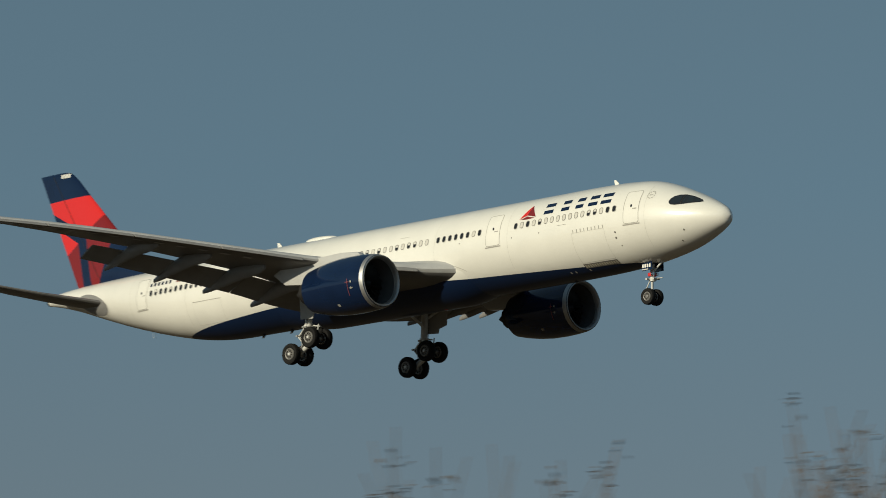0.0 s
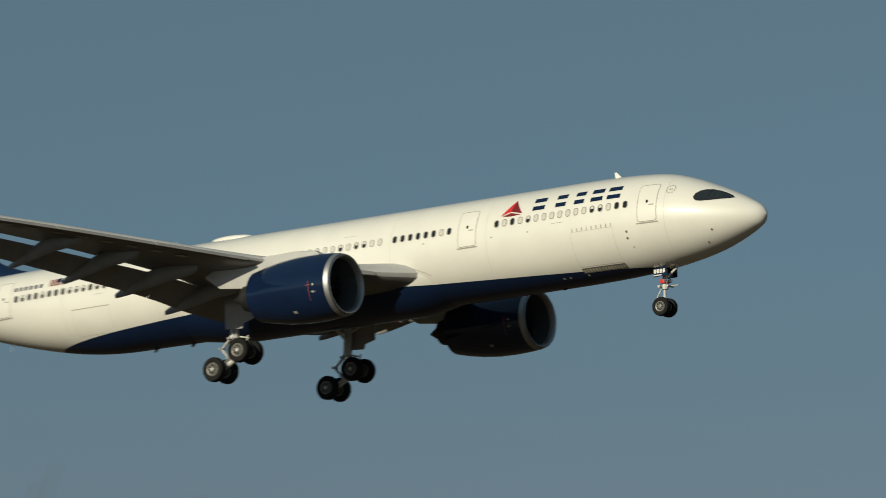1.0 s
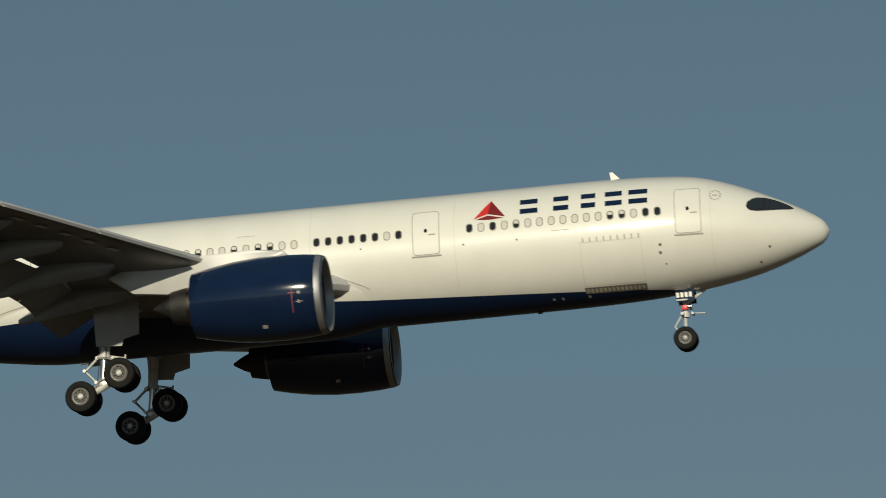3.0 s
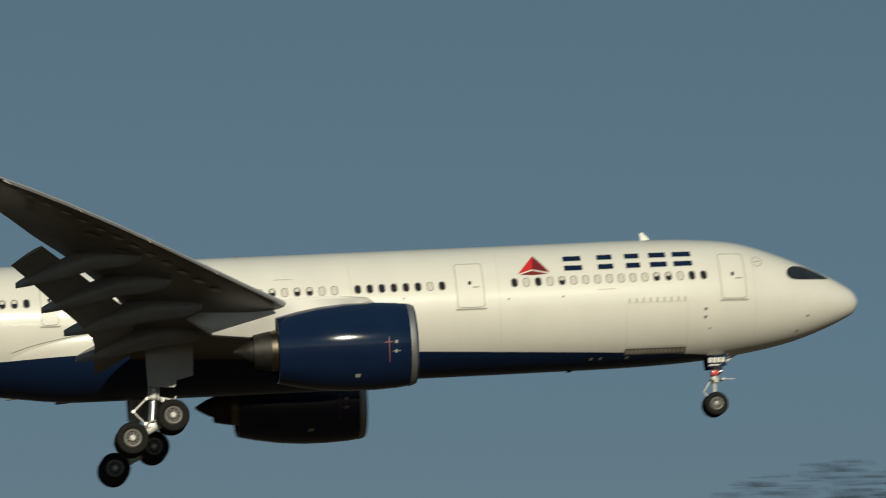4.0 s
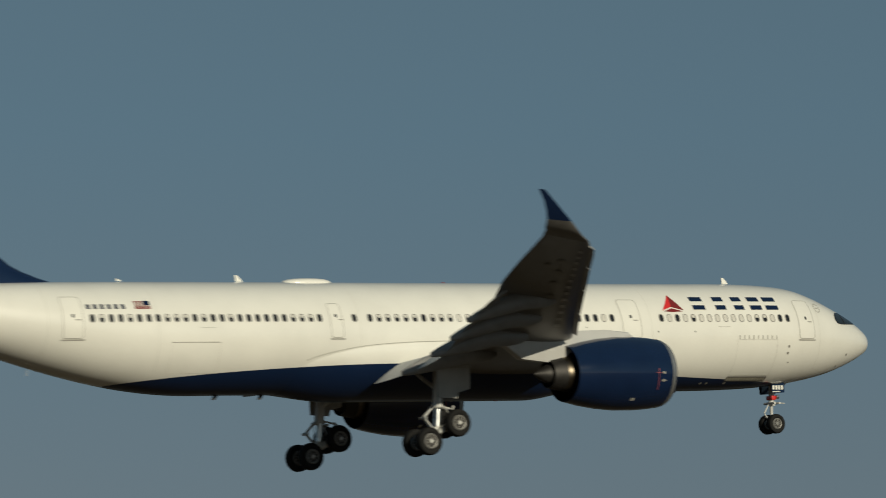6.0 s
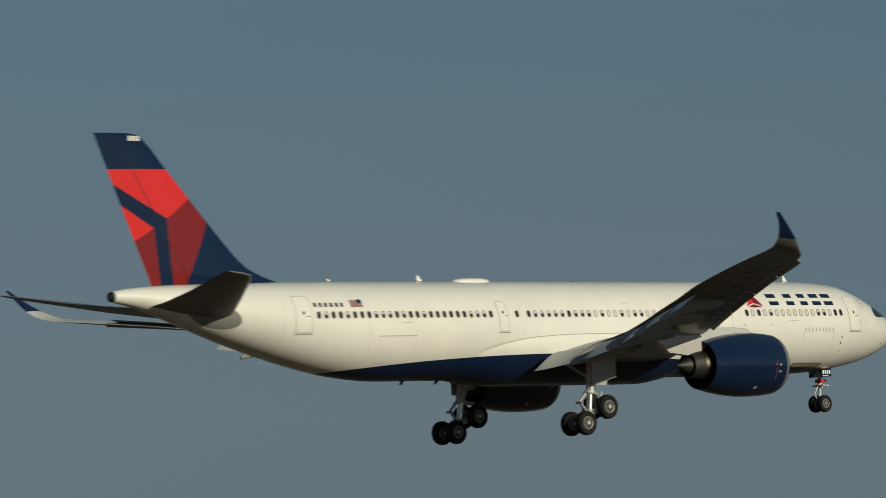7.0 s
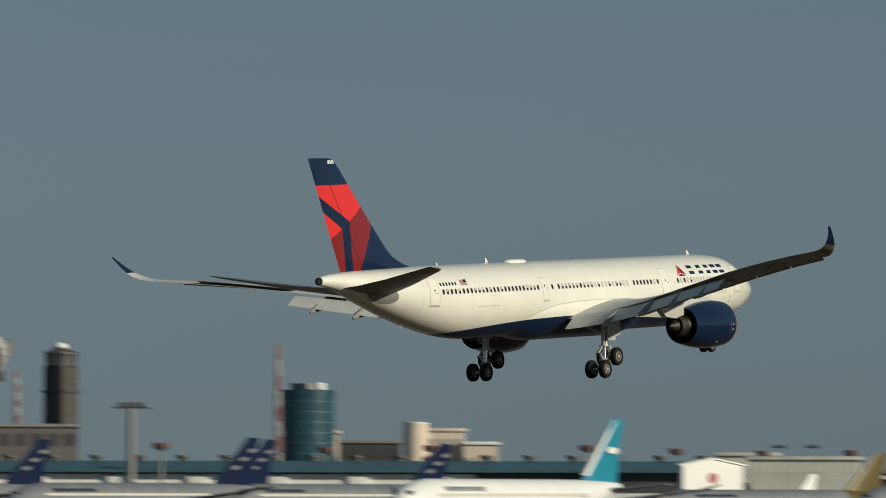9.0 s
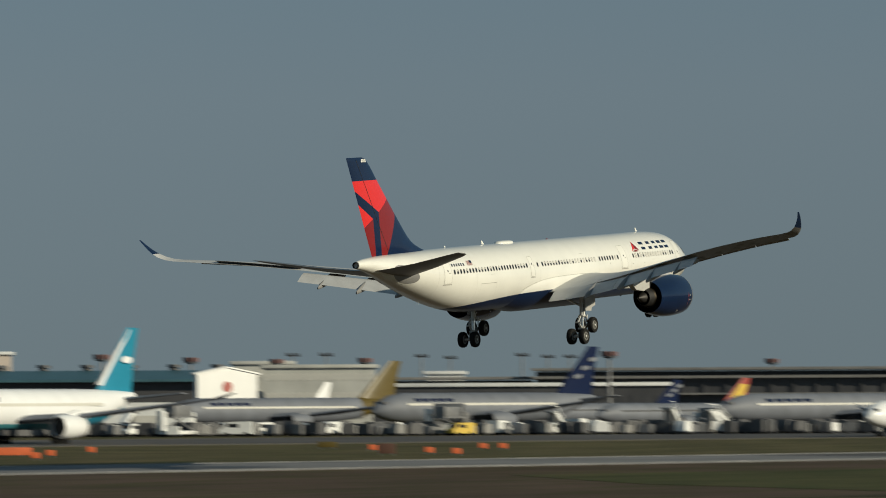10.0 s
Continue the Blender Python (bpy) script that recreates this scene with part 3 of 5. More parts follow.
def build_engine(jet, s):
    cy, cz, x0 = s * 9.40, -2.72 + (0.08 if s > 0 else 0), -21.15
    n = 64
    bm = lathe([(-0.02, 1.66), (-0.35, 1.745), (-0.9, 1.805), (-1.8, 1.85), (-2.9, 1.845), (-4.0, 1.75), (-5.0, 1.59), (-5.85, 1.40), (-5.86, 1.36), (-5.0, 1.50), (-4.2, 1.55)], n)
    eng = part("engine", bm, M_navy, jet, "navy turbofan engine")
    eng.location = (x0, cy, cz)
    part("inlet_lip", lathe([(-0.33, 1.748), (-0.15, 1.71), (-0.04, 1.66), (0.0, 1.60), (-0.03, 1.545), (-0.12, 1.50), (-0.35, 1.455)], n), M_lip, eng, "dull metal inlet lip")
    part("inlet_duct", lathe([(-0.34, 1.458), (-0.8, 1.43), (-1.6, 1.44), (-1.7, 0.2)], n), M_liner, eng, "grey inlet duct")
    sp = lathe([(-0.95, 0.0), (-1.05, 0.12), (-1.3, 0.30), (-1.55, 0.42), (-1.6, 0.42)], 32)
    part("spinner", sp, M_black, eng)
    blade = bmesh.new()
    rows = []
    for k in range(5):
        r = 0.40 + 1.02 * k / 4
        a = radians(28 + 32 * k / 4)
        w = 0.24 + 0.1 * math.sin(math.pi * k / 4)
        rows.append([(-1.5 + w * math.cos(a) * q, w * math.sin(a) * q, r) for q in (-1, 1)])
    rr = [[blade.verts.new(p) for p in q] for q in rows]
    for a, b in zip(rr, rr[1:]):
        blade.faces.new((a[0], a[1], b[1], b[0]))
    fan = part("fan_blade", blade, M_dark, eng)
    for k in range(1, 20):
        again(fan, eng, Matrix.Rotation(k * 2 * math.pi / 20, 4, "X"))
    part("core_cowl", lathe([(-4.0, 1.02), (-5.2, 1.0), (-5.9, 0.88), (-6.4, 0.76)], 48), M_brass, eng, "heat tinted engine core cowl")
    part("core_nozzle", lathe([(-6.1, 0.84), (-6.4, 0.79), (-6.85, 0.70), (-6.85, 0.66), (-6.3, 0.74)], 48), M_dark, eng, "dark exhaust nozzle")
    part("exhaust_cone", lathe([(-6.2, 0.56), (-6.8, 0.50), (-7.2, 0.34), (-7.68, 0.06), (-7.7, 0.0)], 32), M_dark, eng, "dark exhaust cone")
    py = plate([(-1.55, 1.82), (-1.9, 2.08), (-3.3, 2.19), (-5.8, 2.12), (-8.6, 1.95), (-9.6, 1.5), (-8.5, 0.72), (-7.0, 0.56), (-6.0, 0.64), (-5.6, 1.1), (-5.2, 1.38), (-2.6, 1.70)], -0.26, 0.26)
    bmesh.ops.bevel(py, geom=[e for e in py.edges], offset=0.1, segments=2, profile=0.6, affect="EDGES")
    part("pylon", py, M_pylon, eng, "pale grey engine pylon")
    for sd in (-1, 1):
        for nm, mat, xa, xb, za, zb in (("warning_stripe", M_stencil, -1.30, -1.265, -0.95, 0.12), ("warning_stripe", M_stencil, -1.46, -1.14, -0.12, -0.08), ("stencil", M_line, -1.04, -0.92, -0.16, -0.04),
                                        ("stencil", M_line, -1.14, -0.82, -0.50, -0.47), ("stencil", M_line, -1.04, -0.96, -0.56, -0.42), ("drain_panel", M_line, -2.72, -2.5, -1.45, -1.32)):
            bm = bmesh.new()
            rows = []
            for k in range(9):
                z = za + (zb - za) * k / 8
                rows.append([bm.verts.new((x, sd * (math.sqrt(1.85 ** 2 - z * z) + 0.012), z)) for x in (xa, xb)])
            for p, q in zip(rows, rows[1:]):
                bm.faces.new((p[0], p[1], q[1], q[0]))
            part(nm, bm, mat, eng)
    return eng


def fin_edges(z):
    le = lerp([(-2.4, -49.6), (-2.65, -50.7), (-3.1, -52.2), (-3.5, -53.1), (-4.4, -54.2), (-6.1, -55.93), (-8.86, -58.62), (-10.5, -60.25), (-10.72, -60.6), (-10.82, -61.1)], -z)[0]
    return le, -60.0 - (z - 2.4) * 0.441


def fin_half(x, z, out=0.0):
    le, te = fin_edges(z)
    c = le - te
    t = max(0.0, min(1.0, (le - x) / c))
    th = 0.105 if z < 3.4 else 0.10
    c = min(c, 7.6)
    return 5 * th * c * (0.2969 * math.sqrt(t) - 0.126 * t - 0.3516 * t * t + 0.2843 * t ** 3 - 0.1015 * t ** 4) + out


def facets(name):
    """Navy fin paint with flat red and dark red facets, each a convex outline in (x, z)."""
    m = material(name, NAVY, 0.12, vary=0.2, scale=0.6, fine=12)
    t = m.node_tree
    co, sep = t.nodes.new("ShaderNodeTexCoord"), t.nodes.new("ShaderNodeSeparateXYZ")
    t.links.new(co.outputs["Object"], sep.inputs[0])
    last = t.nodes["tone"].outputs[0]

    def op(kind, a, b, c=0.0):
        n = t.nodes.new("ShaderNodeMath")
        n.operation = kind
        for i, v in enumerate((a, b, c)):
            if isinstance(v, (int, float)):
                n.inputs[i].default_value = v
            else:
                t.links.new(v, n.inputs[i])
        return n.outputs[0]
    bright, deep = (0.66, 0.028, 0.026, 1), (0.20, 0.015, 0.016, 1)
    for colour, poly in ((bright, [(-63.9, 8.83), (-58.2, 8.89), (-56.4, 7.83), (-57.14, 7.34), (-58.93, 6.16), (-62.50, 8.03), (-63.6, 8.6)]),
                         (deep, [(-58.93, 6.16), (-57.14, 7.34), (-56.2, 7.0), (-55.96, 6.08), (-57.75, 2.40), (-58.50, 2.40), (-58.70, 3.67)]),
                         (bright, [(-62.4, 7.12), (-59.81, 5.63), (-61.10, 4.90), (-62.2, 5.6)]),
                         (deep, [(-61.6, 4.55), (-61.08, 4.86), (-59.81, 5.63), (-59.39, 2.30), (-60.6, 2.30)])):
        cx, cz = sum(p[0] for p in poly) / len(poly), sum(p[1] for p in poly) / len(poly)
        inside = 1.0
        for (ax, az), (bx, bz) in zip(poly, poly[1:] + poly[:1]):
            nx, nz = -(bz - az), bx - ax
            if nx * (cx - ax) + nz * (cz - az) < 0:
                nx, nz = -nx, -nz
            side = op("MULTIPLY_ADD", sep.outputs["Z"], nz, op("MULTIPLY_ADD", sep.outputs["X"], nx, -(nx * ax + nz * az)))
            inside = op("MULTIPLY", op("GREATER_THAN", side, 0.0), inside)
        mixed = t.nodes.new("ShaderNodeMix")
        mixed.data_type = "RGBA"
        t.links.new(inside, mixed.inputs[0])
        t.links.new(last, mixed.inputs[6])
        mixed.inputs[7].default_value = colour
        last = mixed.outputs[2]
    t.links.new(last, t.nodes["Principled BSDF"].inputs["Base Color"])
    return m


def build_fin(jet):
    rings = []
    for z in (2.0, 2.4, 2.65, 2.9, 3.2, 3.5, 4.0, 4.6, 5.4, 6.2, 7.0, 8.0, 9.0, 10.0, 10.5, 10.72, 10.82):
        le, te = fin_edges(max(z, 2.4))
        up, lo = [], []
        for k in range(21):
            t = 0.5 * (1 - math.cos(math.pi * k / 20))
            x = le - t * (le - te)
            y = fin_half(x, max(z, 2.4)) * (0.7 if z > 10.8 else 1)
            up.append((x, y, z))
            lo.append((x, -y, z))
        rings.append(up + lo[-2:0:-1])
    fin = part("tail_fin", loft(rings), facets("navy fin paint with red facets"), jet, "navy tail fin with bright and dark red facets")
    # rudder hinge line and fleet mark (plain bars)
    for s in (-1, 1):
        bm = bmesh.new()
        vs = []
        for k in range(21):
            f = k / 20
            x, z = -57.43 + (-62.3 + 57.43) * f, 2.55 + 8.1 * f
            vs.append([bm.verts.new((x + d, s * fin_half(x + d, z, 0.018), z)) for d in (0, 0.045)])
        for a, b in zip(vs, vs[1:]):
            bm.faces.new((a[0], a[1], b[1], b[0]))
        part("rudder_hinge", bm, M_black, fin)
        for k in range(4):
            x = -61.42 + 0.23 * k
            bm = bmesh.new()
            bm.faces.new([bm.verts.new((a, s * fin_half(a, z, 0.018), z)) for a, z in ((x, 10.40), (x + 0.16, 10.40), (x + 0.18, 10.68), (x + 0.02, 10.68))])
            part("mark_bar", bm, M_white, fin)
    return fin


def build_tailplane(jet, s):
    rings = []
    for y, le, te, z, th in ((0.6, -54.9, -60.6, 1.05, 0.10), (2.0, -55.9, -60.9, 1.20, 0.10), (5.0, -57.95, -61.75, 1.66, 0.095), (8.9, -60.65, -62.85, 2.40, 0.09), (9.5, -61.2, -63.0, 2.52, 0.085), (9.72, -61.9, -63.05, 2.58, 0.07)):
        rings.append(airfoil(le, te, z - 0.06 * (le - te), th, s * y, twist=-0.11, camber=-0.01))
    tp = part("tailplane", loft(rings), M_grey, jet, "grey tailplane")
    # bare seal plate where the tailplane pivots
    def ellipse(w, h, n=28):
        return [(-56.9 + w * math.cos(k * 2 * math.pi / n), 0.84 + h * math.sin(k * 2 * math.pi / n) - 0.25 * w * math.cos(k * 2 * math.pi / n)) for k in range(n)]
    on_skin(ellipse(1.85, 0.78), s, 0.020, step=0.06, name="seal_ring", mat=M_white, parent=tp, label="bright metal seal ring")
    on_skin(ellipse(1.76, 0.70), s, 0.040, step=0.06, name="seal_plate", mat=M_flap, parent=tp, label="grey pivot seal plate")
    return tp


def tyre_mesh(r, w):
    h = w / 2
    return lathe([(-h * 0.7, r * 0.55), (-h * 0.95, r * 0.68), (-h, r * 0.82), (-h * 0.85, r * 0.94), (-h * 0.5, r * 0.995), (0, r), (h * 0.5, r * 0.995), (h * 0.85, r * 0.94),
                  (h, r * 0.82), (h * 0.95, r * 0.68), (h * 0.7, r * 0.55), (-h * 0.7, r * 0.55)], 36, "y")


def hub_mesh(r, w):
    """Pale rim ring, hub cap and bolt ring on both faces of a wheel."""
    h = w / 2
    bm = bmesh.new()
    for g in (h, -h):
        lathe([(g * 0.72, r * 0.57), (g * 0.92, r * 0.50), (g * 0.86, r * 0.43), (g * 0.62, r * 0.41)], 32, "y", bm)
        lathe([(g * 0.58, r * 0.24), (g * 0.86, r * 0.20), (g * 0.90, r * 0.10), (g * 0.90, 0.0)], 24, "y", bm)
        for k in range(9):
            a = k * 2 * math.pi / 9
            rod((r * 0.24 * math.cos(a), g * 0.70, r * 0.24 * math.sin(a)), (r * 0.42 * math.cos(a), g * 0.68, r * 0.42 * math.sin(a)), r * 0.035, bm, 6)
    return bm


def disc_mesh(r, w):
    bm = bmesh.new()
    for g in (w / 2, -w / 2):
        lathe([(g * 0.60, r * 0.56), (g * 0.56, 0.0)], 32, "y", bm)
    return bm


def build_main_gear(jet, s):
    y = s * 5.37
    bm = rod((-31.75, y, -1.6), (-31.95, y, -3.95), 0.24, n=20)
    rod((-31.95, y, -3.9), (-32.09, y, -5.28), 0.16, bm, 18)
    rod((-31.95, y, -3.9), (-31.96, y, -4.02), 0.30, bm, 20)
    gear = part("main_gear", bm, M_steel, jet, "main landing gear strut with a tilted four-wheel bogie")
    f, b = Vector((-31.2, y, -4.85)), Vector((-32.98, y, -5.75))
    part("bogie_beam", rod(f, b, 0.17, n=14), M_steel, gear)
    part("door_seam", box(-32.2, -30.2, y + s * 0.475 - 0.004, y + s * 0.475 + 0.004, -2.10, -2.07), M_line, gear)
    for p in (f, b):
        part("axle", rod(p + Vector((0, -0.85, 0)), p + Vector((0, 0.85, 0)), 0.09), M_steel, gear)
    bm = rod((-32.2, y, -3.95), (-32.85, y, -4.55), 0.055)
    rod((-32.85, y, -4.55), (-32.35, y, -5.1), 0.055, bm)
    rod((-32.2, y + 0.14, -3.95), (-32.85, y + 0.10, -4.55), 0.04, bm)
    rod((-32.85, y - 0.1, -4.55), (-32.35, y - 0.12, -5.1), 0.04, bm)
    part("torque_link", bm, M_steel, gear)
    part("piston", rod((-31.955, y, -4.02), (-32.05, y, -4.95), 0.175, n=20), M_metal, gear, "polished piston")
    part("bogie_pivot", box(-32.30, -31.88, y - 0.16, y + 0.16, -5.34, -5.02, bevel=0.05), M_fitting, gear, "bright bogie pivot")
    for p, q in (((-32.25, -4.02), (-31.55, -4.12)), ((-32.20, -5.05), (-31.62, -4.90)), ((-32.5, -5.42), (-32.15, -4.98)), ((-31.6, -4.10), (-31.35, -4.72))):
        part("link_rod", rod((p[0], y + s * 0.22, p[1]), (q[0], y + s * 0.22, q[1]), 0.042, n=8), M_fitting, gear)
    for px, pz in ((-32.25, -4.02), (-31.58, -4.12), (-32.85, -4.55), (-32.35, -5.10)):
        part("link_pin", rod((px, y - 0.24, pz), (px, y + 0.24, pz), 0.075, n=10), M_fitting, gear)
    part("side_brace", rod((-31.85, y, -3.2), (-31.4, y - s * 2.4, -2.2), 0.10), M_steel, gear)
    part("damper", rod((-31.9, y - s * 0.2, -3.9), (-31.0, y - s * 0.2, -4.1), 0.05), M_steel, gear)
    part("actuator", rod((-31.9, y + 0.2, -2.6), (-30.2, y + 0.1, -2.0), 0.09), M_steel, gear)
    part("link_rod", rod((-31.0, y, -3.95), (-31.15, y, -4.6), 0.045), M_steel, gear)
    bm = rod((-31.7, y + s * 0.26, -2.2), (-31.9, y + s * 0.27, -5.0), 0.02, n=6)
    rod((-32.0, y + s * 0.2, -3.0), (-32.3, y + s * 0.2, -5.2), 0.018, bm, 6)
    part("hydraulic_hose", bm, M_black, gear)
    ty, hb = tyre_mesh(0.70, 0.50), hub_mesh(0.70, 0.50)
    ty, hb = part("tyre", ty, M_rubber, gear, "black rubber tyre"), part("wheel_hub", hb, M_hub, gear, "pale metal wheel hub")
    br = part("brake_disc", disc_mesh(0.70, 0.50), M_dark, gear)
    first = True
    for p in (f, b):
        for d in (-0.60, 0.60):
            m = Matrix.Translation((p.x, p.y + d, p.z))
            if first:
                ty.matrix_basis, hb.matrix_basis, br.matrix_basis, first = m, m, m, False
            else:
                again(ty, gear, m), again(hb, gear, m), again(br, gear, m)
    door = plate([(-30.15, -1.35), (-30.25, -3.15), (-30.95, -3.32), (-31.05, -3.62), (-32.2, -3.55), (-32.25, -1.35)], y + s * 0.42, y + s * 0.47)
    part("gear_door", door, M_door, gear, "pale grey strut door")
    return gear


def build_nose_gear(jet):
    bm = rod((-6.55, 0, -2.2), (-6.64, 0, -3.7), 0.14, n=18)
    rod((-6.64, 0, -3.6), (-6.69, 0, -4.75), 0.085, bm, 14)
    rod((-6.62, 0, -3.55), (-6.64, 0, -3.75), 0.19, bm, 16)
    gear = part("nose_gear", bm, M_steel, jet, "two-wheel nose gear with taxi lamps")
    part("axle", rod((-6.69, -0.42, -4.73), (-6.69, 0.42, -4.73), 0.07), M_steel, gear)
    bm = rod((-6.85, 0, -3.7), (-7.15, 0, -4.15), 0.04)
    rod((-7.15, 0, -4.15), (-6.8, 0, -4.6), 0.04, bm)
    part("torque_link", bm, M_steel, gear)
    part("drag_brace", rod((-6.6, 0, -3.2), (-5.6, 0, -2.5), 0.07), M_steel, gear)
    bm = rod((-6.75, -0.45, -3.62), (-6.75, 0.45, -3.62), 0.07)
    rod((-6.3, -0.3, -3.62), (-6.3, 0.3, -3.62), 0.06, bm)
    rod((-6.2, 0, -3.6), (-5.75, 0, -3.62), 0.03, bm)
    part("steering_actuator", bm, M_steel, gear)
    for y in (-0.22, 0.22):
        part("taxi_lamp", rod((-6.48, y, -3.3), (-6.33, y, -3.3), 0.10, n=16), M_metal, gear)
    ty, hb = part("tyre", tyre_mesh(0.525, 0.38), M_rubber, gear, "black rubber tyre"), part("wheel_hub", hub_mesh(0.525, 0.38), M_hub, gear, "pale metal wheel hub")
    m = Matrix.Translation((-6.69, -0.36, -4.73))
    ty.matrix_basis, hb.matrix_basis = m, m
    br = part("brake_disc", disc_mesh(0.525, 0.38), M_dark, gear)
    br.matrix_basis = m
    m = Matrix.Translation((-6.69, 0.36, -4.73))
    again(ty, gear, m), again(hb, gear, m), again(br, gear, m)
    for s in (-1, 1):
        door = plate([(-7.0, -2.45), (-6.15, -2.5), (-6.15, -3.08), (-6.95, -3.12)], s * 0.52, s * 0.56)
        part("gear_door", door, M_navy, gear, "navy nose gear door with white marks")
        for k in range(4):
            x = -6.94 + 0.19 * k
            part("mark_bar", box(x, x + 0.13, s * 0.564 - 0.004, s * 0.564 + 0.004, -2.92, -2.70), M_white, gear)
        part("mark_bar", box(-6.95, -6.45, s * 0.564 - 0.004, s * 0.564 + 0.004, -3.06, -3.0), M_shade, gear)
    part("tow_panel", box(-6.78, -6.5, -0.26, 0.26, -3.44, -3.22, bevel=0.03), M_red, gear, "red placard box")
    return gear


def build_marks(body):
    """Operator's name as plain bars, its triangle badge, registration as bars, flag."""
    for side in (-1, 1):

        def X(x):
            return x if side < 0 else -21.07 - x
        lo, hi = 1.16, 1.86
        # five pairs of plain bars, one pair for each letter
        for xm, w in ((-13.02, 0.40), (-11.58, 0.34), (-10.36, 0.32), (-9.23, 0.38), (-8.14, 0.42)):
            for za, zb in ((lo, lo + 0.24), (hi - 0.24, hi)):
                on_skin([(X(xm - w), za), (X(xm + w), za), (X(xm + w), zb), (X(xm - w), zb)], side, 0.014, name="name_bar", mat=M_navy, parent=body)
        on_skin([(X(-15.49), 1.10), (X(-14.86), 1.30), (X(-14.72), 1.96)], side, 0.014, name="badge_facet", mat=M_red, parent=body)
        on_skin([(X(-14.72), 1.96), (X(-14.86), 1.30), (X(-14.08), 1.12)], side, 0.014, name="badge_facet", mat=M_maroon, parent=body)
        on_skin([(X(-15.40), 1.06), (X(-14.85), 1.23), (X(-14.15), 1.06), (X(-14.8), 1.02)], side, 0.014, name="badge_facet", mat=M_maroon, parent=body)

        def Y(x):
            return x if side < 0 else -97.0 - x
        for k in range(6):
            x = -50.25 + 0.39 * k
            on_skin([(Y(x), 1.16), (Y(x + 0.20), 1.16), (Y(x + 0.20), 1.40), (Y(x), 1.40)], side, 0.014, name="mark_bar", mat=M_navy, parent=body)
        for k in range(7):
            z = 1.16 + 0.06 * k
            on_skin([(Y(-47.55), z), (Y(-46.65), z), (Y(-46.65), z + 0.035), (Y(-47.55), z + 0.035)], side, 0.014, name="flag_stripe", mat=M_maroon, parent=body)
        on_skin([(Y(-47.0), 1.35), (Y(-46.65), 1.35), (Y(-46.65), 1.58), (Y(-47.0), 1.58)], side, 0.017, name="flag_canton", mat=M_navy, parent=body)


jet = tagged(new("airliner"), "white twin-engine airliner with navy belly, wheels down, landing", "airliner")
body = build_fuselage(jet)
build_openings(body)
build_marks(body)
for s in (-1, 1):
    made = build_wing(jet, s)
    starboard = made if s < 0 else starboard
    build_engine(jet, s)
    build_tailplane(jet, s)
    build_main_gear(jet, s)
build_fin(jet)
build_nose_gear(jet)

# ---------------------------------------------------------------- the airfield
def spot(az, d, z=0.0):
    return Vector((d * math.cos(radians(az)), d * math.sin(radians(az)), z))


def rise(el, d):
    """Height over the ground of a line of sight at that distance."""
    return EYE + d * math.tan(radians(el))


def thing(name, at, turn, label, category, group=""):
    ob = tagged(new(name), label, category, group)
    ob.matrix_basis = Matrix.Translation(at) @ Matrix.Rotation(radians(turn), 4, "Z")
    return ob


def field(name, dry, green, wide):
    """Mown airfield grass: dry and green patches drawn out along the runway, tufts and blades."""
    m = material(name, dry, 0.95, vary=0.45, scale=0.05, fine=0.9, spec=0.1)
    t = m.node_tree
    co, stretch, patch, step, mixed = (t.nodes.new(k) for k in ("ShaderNodeTexCoord", "ShaderNodeMapping", "ShaderNodeTexNoise", "ShaderNodeMapRange", "ShaderNodeMix"))
    stretch.inputs["Scale"].default_value = (1 / wide, 5 / wide, 1)
    t.links.new(co.outputs["Object"], stretch.inputs[0])
    t.links.new(stretch.outputs[0], patch.inputs["Vector"])
    patch.inputs["Scale"].default_value, patch.inputs["Detail"].default_value, patch.inputs["Roughness"].default_value = 1.0, 7, 0.62
    t.links.new(patch.outputs["Fac"], step.inputs["Value"])
    step.inputs["From Min"].default_value, step.inputs["From Max"].default_value = 0.44, 0.60
    mixed.data_type = "RGBA"
    mixed.inputs[6].default_value, mixed.inputs[7].default_value = (*dry, 1), (*green, 1)
    t.links.new(step.outputs[0], mixed.inputs[0])
    t.links.new(mixed.outputs[2], t.nodes["tone"].inputs[0])
    return m


M_grass = field("dry airfield grass", (0.104, 0.070, 0.050), (0.070, 0.062, 0.028), 22)
M_verge = field("olive verge grass", (0.128, 0.104, 0.050), (0.066, 0.066, 0.024), 26)
M_patch = field("green mown grass", (0.085, 0.080, 0.032), (0.052, 0.062, 0.020), 25)
M_darkgrass = field("dark grass", (0.048, 0.046, 0.026), (0.030, 0.036, 0.014), 30)
M_asphalt = material("taxiway asphalt", (0.105, 0.098, 0.094), 0.85, vary=0.4, scale=0.04, fine=1.2, spec=0.2)
M_shoulder = material("worn runway surface", (0.205, 0.20, 0.20), 0.85, vary=0.35, scale=0.05, fine=1.0, spec=0.2)
M_concrete = material("apron concrete", (0.092, 0.088, 0.082), 0.85, vary=0.3, scale=0.03, fine=0.8, spec=0.2)
M_cream = material("cream render", (0.64, 0.545, 0.47), 0.8, vary=0.15, scale=0.2, fine=3)
M_wallwhite = material("white cladding", (0.80, 0.80, 0.79), 0.7, vary=0.2, scale=0.15, fine=3)
M_wallpale = material("pale weathered cladding", (0.52, 0.515, 0.48), 0.75, vary=0.25, scale=0.15, fine=3)
M_wallgrey = material("grey cladding", (0.21, 0.205, 0.20), 0.75, vary=0.25, scale=0.15, fine=3)
M_walldark = material("dark facade", (0.06, 0.06, 0.065), 0.5, vary=0.3, scale=0.2, fine=3)
